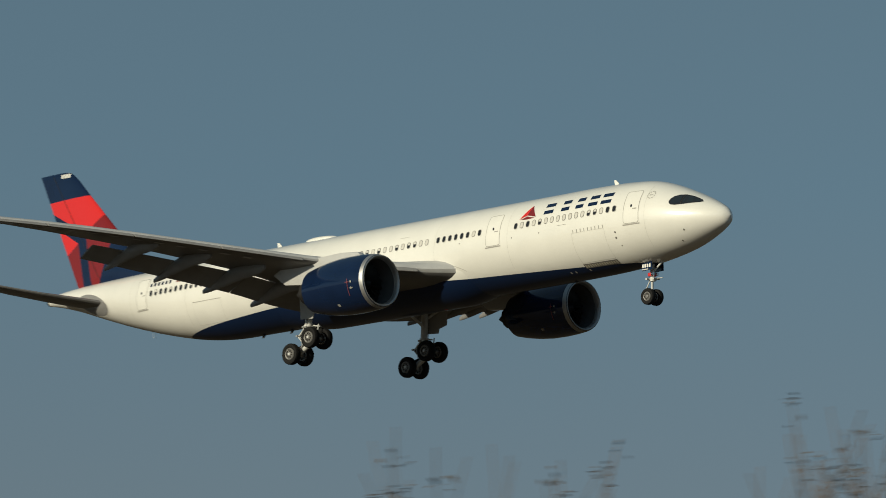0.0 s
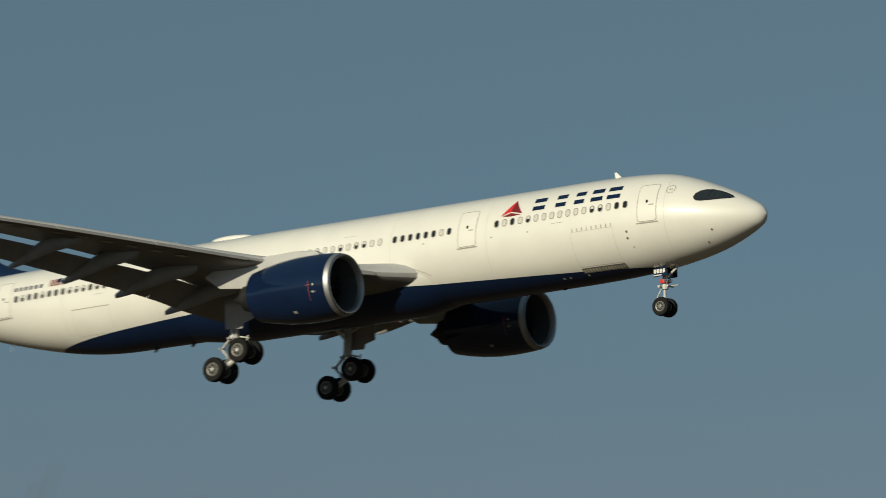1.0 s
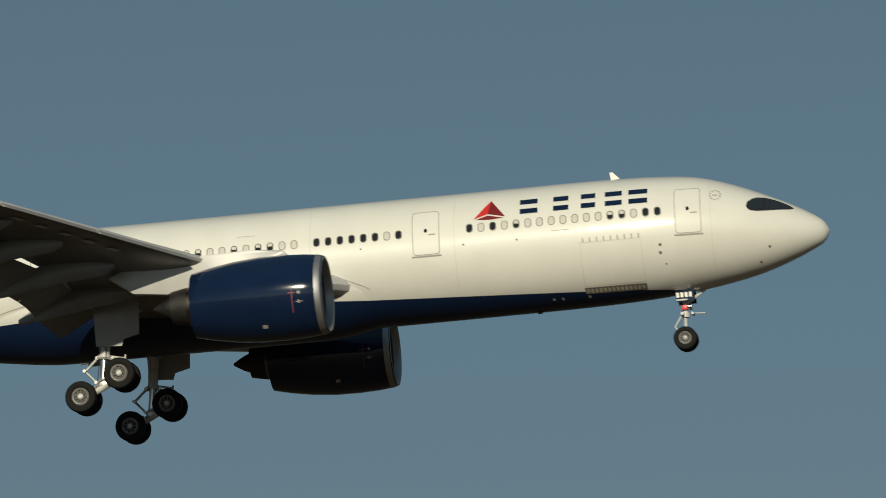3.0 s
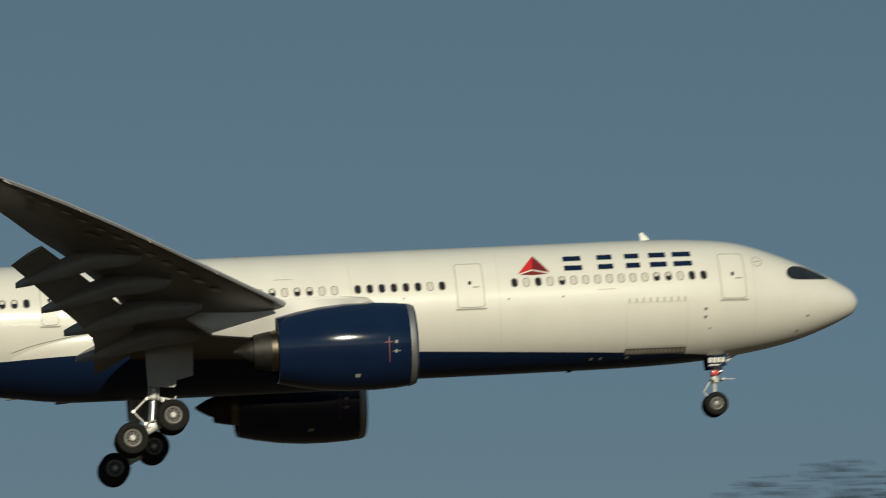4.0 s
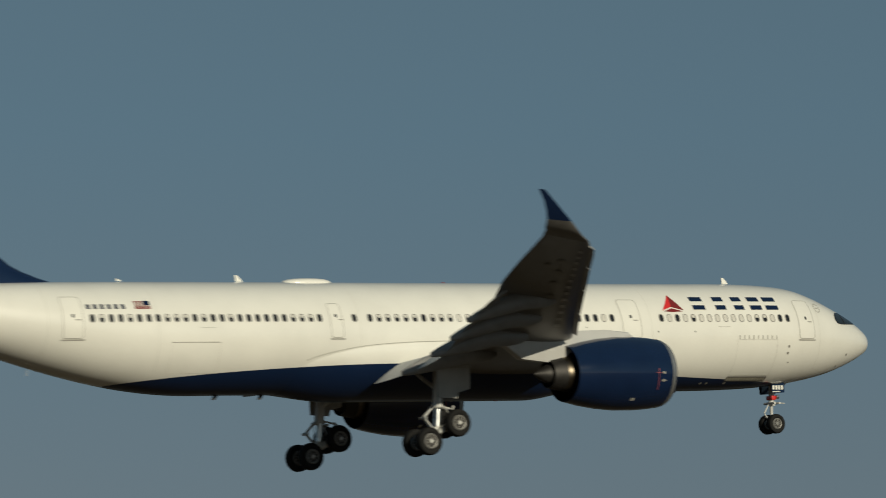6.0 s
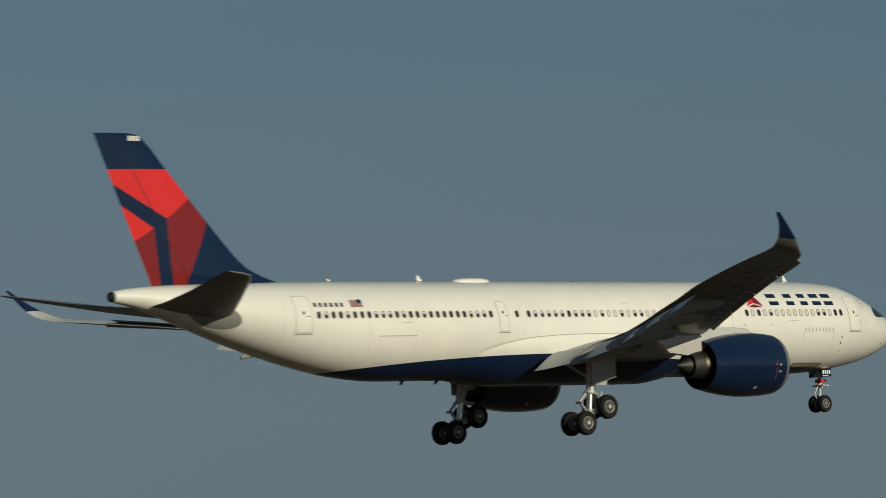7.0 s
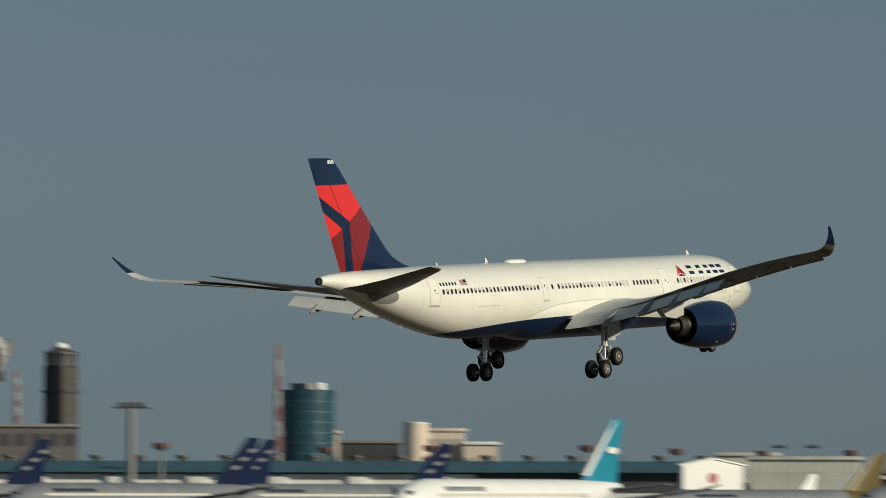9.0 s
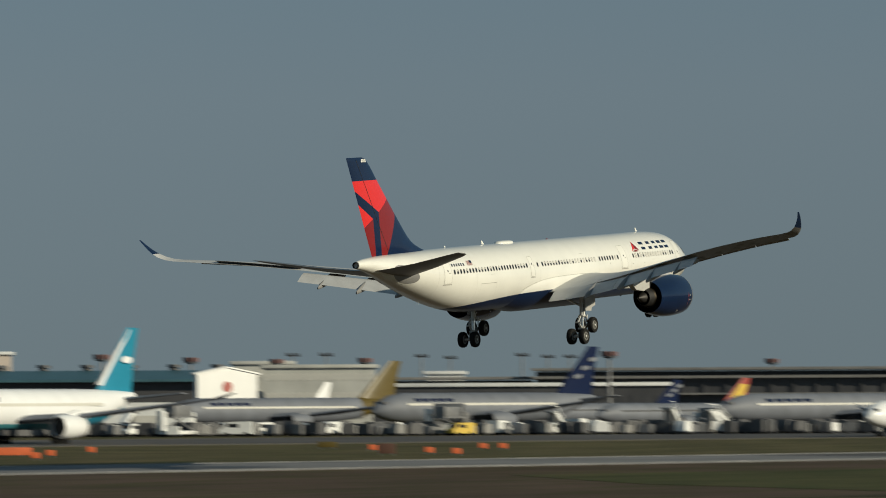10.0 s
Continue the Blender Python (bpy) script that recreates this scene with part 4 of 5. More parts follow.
M_roofteal = material("teal metal roof", (0.045, 0.115, 0.145), 0.45, vary=0.25, scale=0.2, fine=3)
M_tealglass = material("teal curtain glass", (0.022, 0.07, 0.10), 0.25, vary=0.3, scale=0.3, fine=2)
M_tower = material("tower concrete", (0.13, 0.12, 0.12), 0.8, vary=0.2, scale=0.2, fine=2)
M_towerdark = material("brown-grey tower cladding", (0.072, 0.064, 0.062), 0.8, vary=0.2, scale=0.2, fine=2)
M_mast_red = material("mast red paint", (0.45, 0.12, 0.10), 0.6, vary=0.2)
M_lamphead = material("rusty lamp housing", (0.16, 0.085, 0.08), 0.6, vary=0.25)
M_silver = material("bright aluminium sheet", (0.24, 0.235, 0.23), 0.5, vary=0.25, scale=2)
M_dull = material("grimy grey sheet", (0.085, 0.085, 0.09), 0.6, vary=0.3, scale=2)
M_hangar = material("fresh white sheet metal", (0.88, 0.87, 0.85), 0.6, vary=0.08, scale=0.2, fine=3)
M_pink = material("faded mast red", (0.40, 0.20, 0.18), 0.7, vary=0.2)
M_pale = material("faded mast white", (0.50, 0.48, 0.47), 0.7, vary=0.2)
M_pole = material("weathered wood pole", (0.125, 0.108, 0.092), 0.85, vary=0.45, scale=3, fine=25, bump=0.3)
M_galv = material("galvanised steel", (0.22, 0.22, 0.225), 0.5, metal=0.4, vary=0.25, scale=2)
M_lampshell = material("dusty white enamel shell", (0.40, 0.395, 0.40), 0.4, vary=0.2, scale=4)
M_orange = material("orange marker paint", (0.72, 0.15, 0.05), 0.6, vary=0.2)
M_yellow = material("yellow vehicle paint", (0.62, 0.42, 0.05), 0.5, vary=0.2)
M_teal = material("turquoise tail paint", (0.016, 0.22, 0.34), 0.35, vary=0.1)
M_paleteal = material("pale turquoise belly paint", (0.10, 0.42, 0.50), 0.4, vary=0.1)
M_blue = material("deep blue tail paint", (0.006, 0.014, 0.050), 0.7, spec=0.1, vary=0.15)
M_jetgrey = material("pale blue-grey jet paint", (0.16, 0.172, 0.20), 0.6, vary=0.25, scale=0.3)
M_jetwhite = material("white jet paint", (0.80, 0.80, 0.80), 0.35, vary=0.08, scale=0.3)
M_ochre = material("ochre tail paint", (0.11, 0.078, 0.016), 0.4, vary=0.15)
M_tailred = material("dull red tail paint", (0.30, 0.045, 0.035), 0.5, vary=0.15)
M_rust = material("dark brown board paint", (0.10, 0.045, 0.03), 0.7, vary=0.2)
M_worn = material("worn white marking", (0.27, 0.265, 0.26), 0.8, vary=0.5, scale=0.2, fine=2)
M_beacon = material("dark red beacon glass", (0.20, 0.042, 0.05), 0.4, vary=0.15)
M_bark = material("grey-brown bark", (0.16, 0.12, 0.095), 0.9, vary=0.4, scale=4, fine=40)
M_leaf = material("dull dry leaves", (0.085, 0.062, 0.040), 0.8, vary=0.5, scale=5, fine=30)
M_darkleaf = material("dark evergreen leaves", (0.009, 0.011, 0.009), 0.85, vary=0.5, scale=5, fine=30, spec=0.1)

ground = tagged(part("ground", box(-4800, 4800, -4800, 4800, -2, 0), M_grass, None, smooth=False), "dry olive grass of the airfield", "ground", kind="structure")


def lay(name, poly, top, mat, label):
    """A flat slab of ground or paving from its outline in plan."""
    bm = loft([[(x, y, z) for x, y in poly] for z in (-0.5, top)])
    return tagged(part(name, bm, mat, None, smooth=False), label, name, kind="structure")


def strip(turn, c0, c1, u0, u1):
    """A straight band: the direction it runs in, its two edges' distances from the origin, its two ends along it."""
    d, n = Vector((math.cos(radians(turn)), math.sin(radians(turn)))), Vector((-math.sin(radians(turn)), math.cos(radians(turn))))
    return [tuple(d * u + n * c) for u, c in ((u0, c0), (u1, c0), (u1, c1), (u0, c1))]


lay("verge", [(-900, 608), (120, 353), (640, 224), (2600, -265), (2900, 300), (860, 900), (-900, 1500)], 0.02, M_verge, "olive grass between runway and taxiway")
lay("verge", strip(-14, 394, 408, -700, 385), 0.04, M_darkgrass, "darker grass strip along the runway")
lay("verge", [(392, 219), (433, 206), (640, 160), (760, 60), (430, 100), (324, 150), (352, 186)], 0.02, M_patch, "green mown patch beside the runway")
lay("verge", [(300, 152), (322, 147), (480, 92), (640, 20), (560, 0), (420, 72)], 0.03, M_darkgrass, "dark grass in a shallow ditch")
lay("road", strip(-14, 349, 396, -1200, 2600), 0.06, M_shoulder, "pale worn landing runway")
lay("road", strip(-14, 359, 387, 450, 2600), 0.08, M_asphalt, "rubber-darkened touchdown zone of the runway")
lay("road", strip(-21.9, 631, 746, -1400, 2600), 0.08, M_asphalt, "dark asphalt taxiway")
lay("pavement", [(895, 1900), (882, 680), (894, 604), (904, 529), (898, 448), (980, 410), (2400, -160), (3300, 600), (2600, 2400)], 0.05, M_concrete, "grey concrete cargo apron")
for turn, c, mat in ((-14, 352.5, M_worn), (-14, 393.0, M_worn), (-21.9, 635.0, M_ochre), (-21.9, 741.0, M_ochre)):
    lay("edge_line", strip(turn, c - 0.5, c + 0.5, -700, 1800), 0.10, mat, "painted pavement edge line")


# ---- buildings
def build_control_tower(az, d, top, width, cab_glass, wall, label, group=""):
    t = thing("control_tower", spot(az, d), 0, label, "tower", group)
    h, a = rise(top, d), width / 2
    shaft = part("shaft", box(-a, a, -a, a, 0, h * 0.86, bevel=0.4), wall, t)
    part("balcony", box(-a * 1.12, a * 1.12, -a * 1.12, a * 1.12, h * 0.70, h * 0.715), M_walldark, t)
    part("cab", lathe([(h * 0.845, a * 1.0), (h * 0.86, a * 1.22), (h * 0.875, a * 1.22), (h * 0.92, a * 1.30), (h * 0.93, a * 1.05)], 8, "z", caps=True), cab_glass, t, "dark glazed cab")
    part("cab_roof", lathe([(h * 0.925, a * 1.34), (h * 0.94, a * 1.34), (h * 0.955, a * 0.7), (h * 0.965, a * 0.65)], 8, "z", caps=True), M_walldark, t)
    part("radome", lathe([(h * 0.955, a * 0.46), (h * 0.972, a * 0.56), (h * 0.990, a * 0.40), (h, 0.0)], 20, "z"), M_wallwhite, t, "white radar dome")
    n = 5
    for k in range(n):
        z = h * (0.56 + 0.045 * k)
        part("window", box(a * -0.30, a * 0.45, -a - 0.06, -a + 0.04, z, z + h * 0.018), M_walldark, t)
    for k in range(4):
        z = h * (0.15 + 0.1 * k)
        part("floor_band", box(-a - 0.05, a + 0.05, -a - 0.05, a + 0.05, z, z + 0.4), M_wallgrey, t)
    return t


build_control_tower(40.64, 1900, 2.285, 11.4, M_wallgrey, M_tower, "tall concrete control tower with a white radar dome")
build_control_tower(38.78, 1800, 1.54, 8.1, M_walldark, M_towerdark, "brown-grey ramp control tower with a dark cab")


def build_glass_drum():
    t = thing("office_tower", spot(36.254, 1700), 0, "round teal glass tower with a rooftop plant room", "building")
    h = rise(1.055, 1700)
    part("core", lathe([(0, 8.3), (h - 0.6, 8.3)], 48, "z", caps=True), M_tealglass, t, "teal curtain glass")
    part("parapet", lathe([(h - 1.6, 8.5), (h, 8.5), (h, 8.1), (h - 1.6, 8.1)], 48, "z"), M_tealglass, t)
    part("plant_room", box(-4.2, 1.4, -3, 3.4, h - 0.6, h + 2.0, bevel=0.1), M_wallgrey, t)
    part("water_tank", lathe([(h - 0.5, 1.6), (h + 1.9, 1.6), (h + 2.2, 1.3)], 24, "z", caps=True), M_wallwhite, t).location = (1.6, -3.6, 0)
    for k in range(11):
        z = h * (0.05 + 0.085 * k)
        part("floor_band", lathe([(z, 8.36), (z + 0.35, 8.36)], 48, "z"), M_roofteal, t)
    for k in range(24):
        a = k * 2 * math.pi / 24
        part("mullion", box(8.27 * math.cos(a) - 0.1, 8.27 * math.cos(a) + 0.1, 8.27 * math.sin(a) - 0.1, 8.27 * math.sin(a) + 0.1, 0, h - 1.6), M_roofteal, t)


build_glass_drum()


def build_radio_mast(az, d, el0, el1, w):
    t = thing("radio_mast", spot(az, d), 0, "red and white banded radio mast", "mast", "radio masts")
    z0, z1, n = rise(el0, d), rise(el1, d), 7
    part("footing", box(-w, w, -w, w, 0, z0, bevel=0.05), M_wallgrey, t)
    for k in range(n):
        a, b = z0 + (z1 - z0) * k / n, z0 + (z1 - z0) * (k + 1) / n
        w0, w1 = w * (1 - 0.75 * k / n), w * (1 - 0.75 * (k + 1) / n)
        bm = bmesh.new()
        for sx, sy in ((-1, -1), (1, -1), (1, 1), (-1, 1)):
            rod((sx * w0, sy * w0, a), (sx * w1, sy * w1, b), 0.16, bm, 6)
            rod((sx * w0, sy * w0, a), (sx * w1, -sy * w1, b), 0.10, bm, 5)
            rod((sx * w0, sy * w0, a), (-sx * w1, sy * w1, b), 0.10, bm, 5)
        part("band", bm, M_pink if k % 2 == 0 else M_pale, t)


build_radio_mast(36.555, 1650, 0.42, 1.52, 0.9)
build_radio_mast(39.77, 1650, 0.70, 1.17, 0.8)
build_radio_mast(39.23, 1650, 0.72, 1.25, 0.7)


def block(name, az0, az1, d, el, depth, wall, roof, label, floors=3, d2=None, category="building", bays=14, glass=None, fill=0.7):
    """A long flat-roofed building whose front runs from one bearing to another."""
    p, q = spot(az0, d), spot(az1, d2 or d)
    L = (q - p).length
    t = thing(name, p, math.degrees(math.atan2(q.y - p.y, q.x - p.x)), label, category)
    h = rise(el, d)
    part("wall", box(0, L, 0, depth, 0, h), wall, t)
    part("roof", box(-0.8, L + 0.8, -0.8, depth + 0.8, h, h + 0.9, bevel=0.1), roof, t)
    for f in range(floors):
        z = h * (f + 0.35) / floors
        for k in range(bays):
            x = L * (k + 0.15) / bays
            part("window", box(x, x + L * fill / bays, -0.12, 0.05, z, z + h * (0.6 * fill) / floors), glass or M_walldark, t)
    return t, L, h


block("terminal_annex", 40.95, 38.60, 1600, 0.67, 40, M_tower, M_wallgrey, "beige multi-storey terminal annex", 3)
block("plant_building", 41.27, 40.25, 1500, 0.56, 30, M_walldark, M_walldark, "dark low plant building", 1)
block("office_block", 35.92, 35.30, 1750, 0.51, 30, M_walldark, M_wallgrey, "dark office block behind the terminal", 3)
block("office_block", 35.02, 34.64, 1700, 0.635, 25, M_cream, M_cream, "cream stepped office block", 4, bays=4, glass=M_wallgrey, fill=0.45)
block("office_block", 34.65, 34.30, 1690, 0.497, 25, M_cream, M_wallwhite, "cream low office wing", 2, bays=4, glass=M_wallgrey, fill=0.45)
block("office_block", 36.09, 35.93, 1720, 0.61, 12, M_cream, M_cream, "small cream block beside the glass tower", 2, bays=2, glass=M_wallgrey, fill=0.4)
block("office_block", 30.05, 29.66, 1620, 0.275, 20, M_wallwhite, M_wallwhite, "low white block behind the pier", 1, bays=8, glass=M_shade, fill=0.5)
block("cargo_building", 31.72, 30.57, 1440, 0.345, 50, M_wallpale, M_wallpale, "white cargo building with a gridded facade", 3, bays=16, glass=M_shade, fill=0.6)
block("cargo_building", 32.03, 31.42, 1500, 0.385, 50, M_wallpale, M_wallpale, "taller white end of the cargo building", 3, bays=8, glass=M_shade, fill=0.6)
silo = thing("stair_tower", spot(35.14, 1700), 0, "round cream stair tower on the office block", "tower")
part("drum", lathe([(0, 3.7), (rise(0.71, 1700), 3.7)], 32, "z", caps=True), M_cream, silo)
part("cap", lathe([(rise(0.71, 1700), 3.85), (rise(0.725, 1700), 3.85)], 32, "z", caps=True), M_wallwhite, silo)


def build_terminal(az0, d0, az1, d1, el0):
    p, q = spot(az0, d0), spot(az1, d1)
    L = (q - p).length
    t = thing("cargo_terminal", p, math.degrees(math.atan2(q.y - p.y, q.x - p.x)), "long cargo terminal with teal roof and white doors", "terminal")
    h = rise(el0, d0)
    part("wall", box(0, L, 0, 60, 0, h * 0.80), M_walldark, t)
    prof = [(-3, h * 0.80), (-3, h * 0.84), (12, h), (60, h * 0.95), (60, h * 0.80)]
    bm = loft([[(x, y, z) for y, z in prof] for x in (-2, L + 2)])
    part("roof", bm, M_roofteal, t, "teal metal roof")
    n = 40
    for k in range(n):
        x = L * k / n
        part("door_panel", box(x + 0.3, x + L / n - 0.3, -0.35, 0.05, 0.2, h * 0.40), M_wallwhite if k < n * 0.74 else M_wallgrey, t)
    part("facade_band", box(0, L * 0.74, -0.5, 0.05, h * 0.60, h * 0.77), M_wallwhite, t, "white upper facade")
    part("fascia", box(0, L * 0.74, -0.9, 0.05, h * 0.48, h * 0.56), M_wallwhite, t, "white canopy fascia")
    for k in range(22):
        x = L * (k + 0.5) / 22
        part("roof_vent", lathe([(h * 0.97, 1.2), (h * 1.05, 1.0), (h * 1.05, 1.7), (h * 1.10, 1.5)], 10, "z", caps=True).copy(), M_walldark, t).location = (x, 14, 0)
    for k in range(9):
        x = L * (k + 0.3) / 12
        part("stair_head", box(x, x + 4.5, -1.5, 0.04, h * 0.56, h * 0.74, bevel=0.1), M_wallwhite, t)


build_terminal(41.8, 1275, 31.95, 1262, 0.328)


def build_pier(az0, az1, d, el):
    p, q = spot(az0, d), spot(az1, d)
    L = (q - p).length
    t = thing("passenger_pier", p, math.degrees(math.atan2(q.y - p.y, q.x - p.x)), "long dark glazed pier with pale roof bands", "terminal")
    h = rise(el, d)
    part("wall", box(0, L, 2, 40, 0, h - 1), M_walldark, t, "dark glazing")
    for z0, z1, o in ((h - 0.7, h, -2.0), (h - 2.9, h - 2.2, -0.5), (h * 0.50, h * 0.53, -1.0)):
        part("roof_band", box(-1, L + 1, o, 40.5, z0, z1), M_wallgrey, t, "pale roof band")
    for k in range(30):
        x = L * (k + 0.5) / 30
        part("column", box(x - 0.4, x + 0.4, 1.4, 2.05, 0, h - 1), M_walldark, t)


build_pier(28.93, 22.0, 1500, 0.331)
build_pier(30.62, 28.95, 1520, 0.245)
block("passenger_pier", 30.6, 27.48, 1380, 0.145, 30, M_walldark, M_wallwhite, "low dark pier wing with a white roof edge", 1, bays=26, category="terminal")


def build_hangar():
    p = spot(32.40, 1150)
    t = thing("maintenance_hangar", p, math.degrees(math.atan2(*(spot(31.785, 1150) - p).yx)) + 26, "small white gabled hangar with a red badge", "hangar")
    L, e, g = (spot(31.785, 1150) - p).length / math.cos(radians(26)), rise(0.285, 1150), rise(0.352, 1150)
    part("wall", plate([(0, 0), (L, 0), (L, e), (L / 2, g), (0, e)], 0, 1.4), M_hangar, t, "white gable wall")
    for s in (0, 1):
        a, b = (0, e) if s == 0 else (L, e), (L / 2, g)
        o = -0.7 if s == 0 else 0.7
        part("roof", plate([(a[0] + o, a[1] - 0.1), b, (b[0], b[1] + 0.3), (a[0] + o, a[1] + 0.25)], -0.3, 1.7), M_hangar, t)
    bm = lathe([(-0.12, 1.1), (0.05, 1.1)], 20, "y", caps=True)
    part("badge", bm, M_mast_red, t, "red round badge").location = (L / 2, 0, e * 0.78)
    part("door", box(1.5, L - 1.5, -0.1, 0.05, 0.2, e * 0.55), M_shade, t)


build_hangar()
tent = thing("cargo_tent", spot(32.89, 1030), -60, "white fabric cargo tent", "tent")
part("cover", plate([(-8, 0), (8, 0), (8, 4.0), (5, 6.0), (-5, 6.0), (-8, 4.0)], -9, 9), M_wallwhite, tent)
part("door", box(-3, 3, -9.15, -9.0, 0, 3.6), M_shade, tent)


# ---- lighting masts
def build_flood_mast():
    t = tagged(new("flood_mast"), "tall apron floodlight mast with a reddish lamp ring", "light mast", "apron floodlight masts")
    part("pole", lathe([(0, 0.55), (16.5, 0.30)], 10, "z", caps=True), M_galv, t)
    part("platform", lathe([(15.6, 0.5), (15.8, 1.7), (16.0, 1.7), (16.1, 0.5)], 12, "z", caps=True), M_walldark, t)
    for k in range(6):
        a = k * math.pi / 3
        part("lamp_head", box(1.3 * math.cos(a) - 0.5, 1.3 * math.cos(a) + 0.5, 1.3 * math.sin(a) - 0.5, 1.3 * math.sin(a) + 0.5, 16.1, 17.2, bevel=0.1), M_lamphead, t)
    return t


def build_thin_mast():
    t = tagged(new("light_mast"), "slim grey lighting mast with a cross head", "light mast", "slim lighting masts")
    part("pole", lathe([(0, 0.42), (19.4, 0.22)], 8, "z", caps=True), M_galv, t)
    part("cross_arm", box(-2.0, 2.0, -0.25, 0.25, 19.2, 19.6), M_walldark, t)
    for x in (-1.6, -0.6, 0.6, 1.6):
        part("lamp_head", box(x - 0.35, x + 0.35, -0.6, 0.3, 19.6, 20.2, bevel=0.05), M_walldark, t)
    return t


src, src2 = build_flood_mast(), build_thin_mast()
for i, (az, el) in enumerate(((37.75, 0.51), (36.06, 0.47), (34.98, 0.49), (33.378, 0.493), (32.464, 0.459), (31.583, 0.438), (30.678, 0.445), (28.172, 0.50), (26.505, 0.416))):
    d = 11.2 / math.tan(radians(el))
    m = Matrix.Translation(spot(az, d))
    if i:
        copy_thing(src, m)
    else:
        src.matrix_basis = m
for i, (az, el) in enumerate(((31.42, 0.50), (31.078, 0.50), (30.098, 0.482), (29.802, 0.463), (29.065, 0.488), (28.80, 0.469), (28.572, 0.468))):
    m = Matrix.Translation(spot(az, 14.2 / math.tan(radians(el)))) @ Matrix.Rotation(radians(az - 90), 4, "Z")
    if i:
        copy_thing(src2, m)
    else:
        src2.matrix_basis = m
tall = thing("light_mast", spot(38.06, 1200), -52, "tall grey lighting mast with a wide dark head", "light mast", "slim lighting masts")
part("pole", lathe([(0, 1.0), (rise(0.86, 1200), 0.8)], 12, "z", caps=True), M_galv, tall)
part("cross_arm", box(-4.2, 4.2, -0.6, 0.6, rise(0.86, 1200), rise(0.875, 1200)), M_walldark, tall)
for x in (-2.2, -0.7, 0.7, 2.2):
    part("lamp_head", box(x - 0.6, x + 0.6, -0.8, 0.8, rise(0.875, 1200), rise(0.925, 1200), bevel=0.1), M_walldark, tall)


# ---- parked and taxiing jets
def build_parked_jet(at, heading, L, r, span, fin_top, paint, tail, eng_mat, label, name_mat=None, belly=None, tail_body=False):
    """A smaller-detail airliner on its wheels; nose at +x, origin on the ground under its middle."""
    t = thing("parked_airliner", at, heading, label, "airliner", "parked airliners")
    zc = r + fin_top * 0.125
    prof = [(0.5, 0.02, -0.25), (0.485, 0.36, -0.16), (0.46, 0.62, -0.1), (0.42, 0.87, -0.03), (0.37, 1.0, 0), (-0.20, 1.0, 0), (-0.32, 0.86, 0.12), (-0.42, 0.5, 0.42), (-0.49, 0.18, 0.66), (-0.50, 0.08, 0.7)]

    def rings(grow, x0=-1, x1=1, a0=0, a1=24):
        return [[(f * L, (k_ * r + grow) * math.sin(j * math.pi / 12), zc + s * r + (k_ * r + grow) * math.cos(j * math.pi / 12)) for j in range(a0, a1)]
                for f, k_, s in prof if x0 <= f <= x1]
    body = part("fuselage", loft(rings(0)), paint, t)
    if belly:
        part("belly_band", loft(rings(0.03, -0.25, 0.49, 9, 16), closed=False), M_paleteal, body, "pale turquoise belly band")
        part("belly_band", loft(rings(0.03, -0.45, -0.19, 8, 17), closed=False), belly, body, "turquoise rear belly")
    if tail_body:
        part("tail_band", loft(rings(0.03, -0.5, -0.30)), tail, body, "coloured rear fuselage")
    for s in (-1, 1):
        part("window_band", box(-0.28 * L, 0.38 * L, s * (r * 0.985) - 0.03, s * (r * 0.985) + 0.03, zc + 0.15 * r, zc + 0.30 * r), M_walldark if name_mat is None else M_shade, body)
        part("cockpit_window", box(0.452 * L, 0.468 * L, s * 0.42 * r - 0.3, s * 0.42 * r + 0.3, zc + 0.22 * r, zc + 0.42 * r, bevel=0.04), M_walldark, body)
        if name_mat:
            for k in range(5):
                x = (0.18 + 0.035 * k) * L
                part("name_block", box(x, x + 0.025 * L, s * r * 0.88 - 0.12, s * r * 0.88 + 0.12, zc + 0.40 * r, zc + 0.62 * r), name_mat, body)
        if name_mat is M_blue or name_mat is M_navy:
            # dark patch on the fuselage side, just aft of the middle
            dark_patch = box(-0.14 * L, -0.05 * L, s * r * 0.93 - 0.14, s * r * 0.93 + 0.14, zc - 0.30 * r, zc + 0.30 * r, bevel=0.1)
            part("side_patch", dark_patch, M_walldark, body, "dark patch on the fuselage side")
        wing = loft([airfoil(0.10 * L - a * L, 0.10 * L - b * L, z, 0.11, s * y, n=8) for y, a, b, z in
                     ((r * 0.7, 0, 0.19, zc - 0.55 * r), (span * 0.18, 0.085, 0.20, zc - 0.35 * r), (span * 0.46, 0.24, 0.285, zc + 0.45 * r), (span * 0.5, 0.275, 0.29, zc + 0.75 * r))])
        part("wing", wing, M_jetgrey, t, "grey wing")
        e = lathe([(0, 0.80), (-0.4, 0.98), (-1.6, 1.0), (-3.4, 0.8), (-3.5, 0.74), (-1.5, 0.8), (-0.3, 0.72)], 24)
        eng = part("engine", e, eng_mat, t)
        k = r * 0.60
        eng.matrix_basis = Matrix.Translation((0.10 * L, s * span * 0.165, zc - 0.85 * r)) @ Matrix.Scale(k, 4)
        part("fan", lathe([(-0.5, 0.74), (-0.5, 0.0)], 24), M_black, eng)
        part("exhaust_cone", lathe([(-3.3, 0.55), (-4.3, 0.1), (-4.3, 0.0)], 16), M_dark, eng)
        part("pylon", plate([(-1.0, 0.9), (-3.0, 1.35), (-6.0, 1.3), (-3.5, 0.75)], -0.12, 0.12), paint, eng)
        tp = loft([airfoil(-0.40 * L - a * L, -0.40 * L - b * L, z, 0.10, s * y, n=6) for y, a, b, z in ((0.3, 0, 0.085, zc + 0.45 * r), (span * 0.16, 0.07, 0.105, zc + 0.75 * r))])
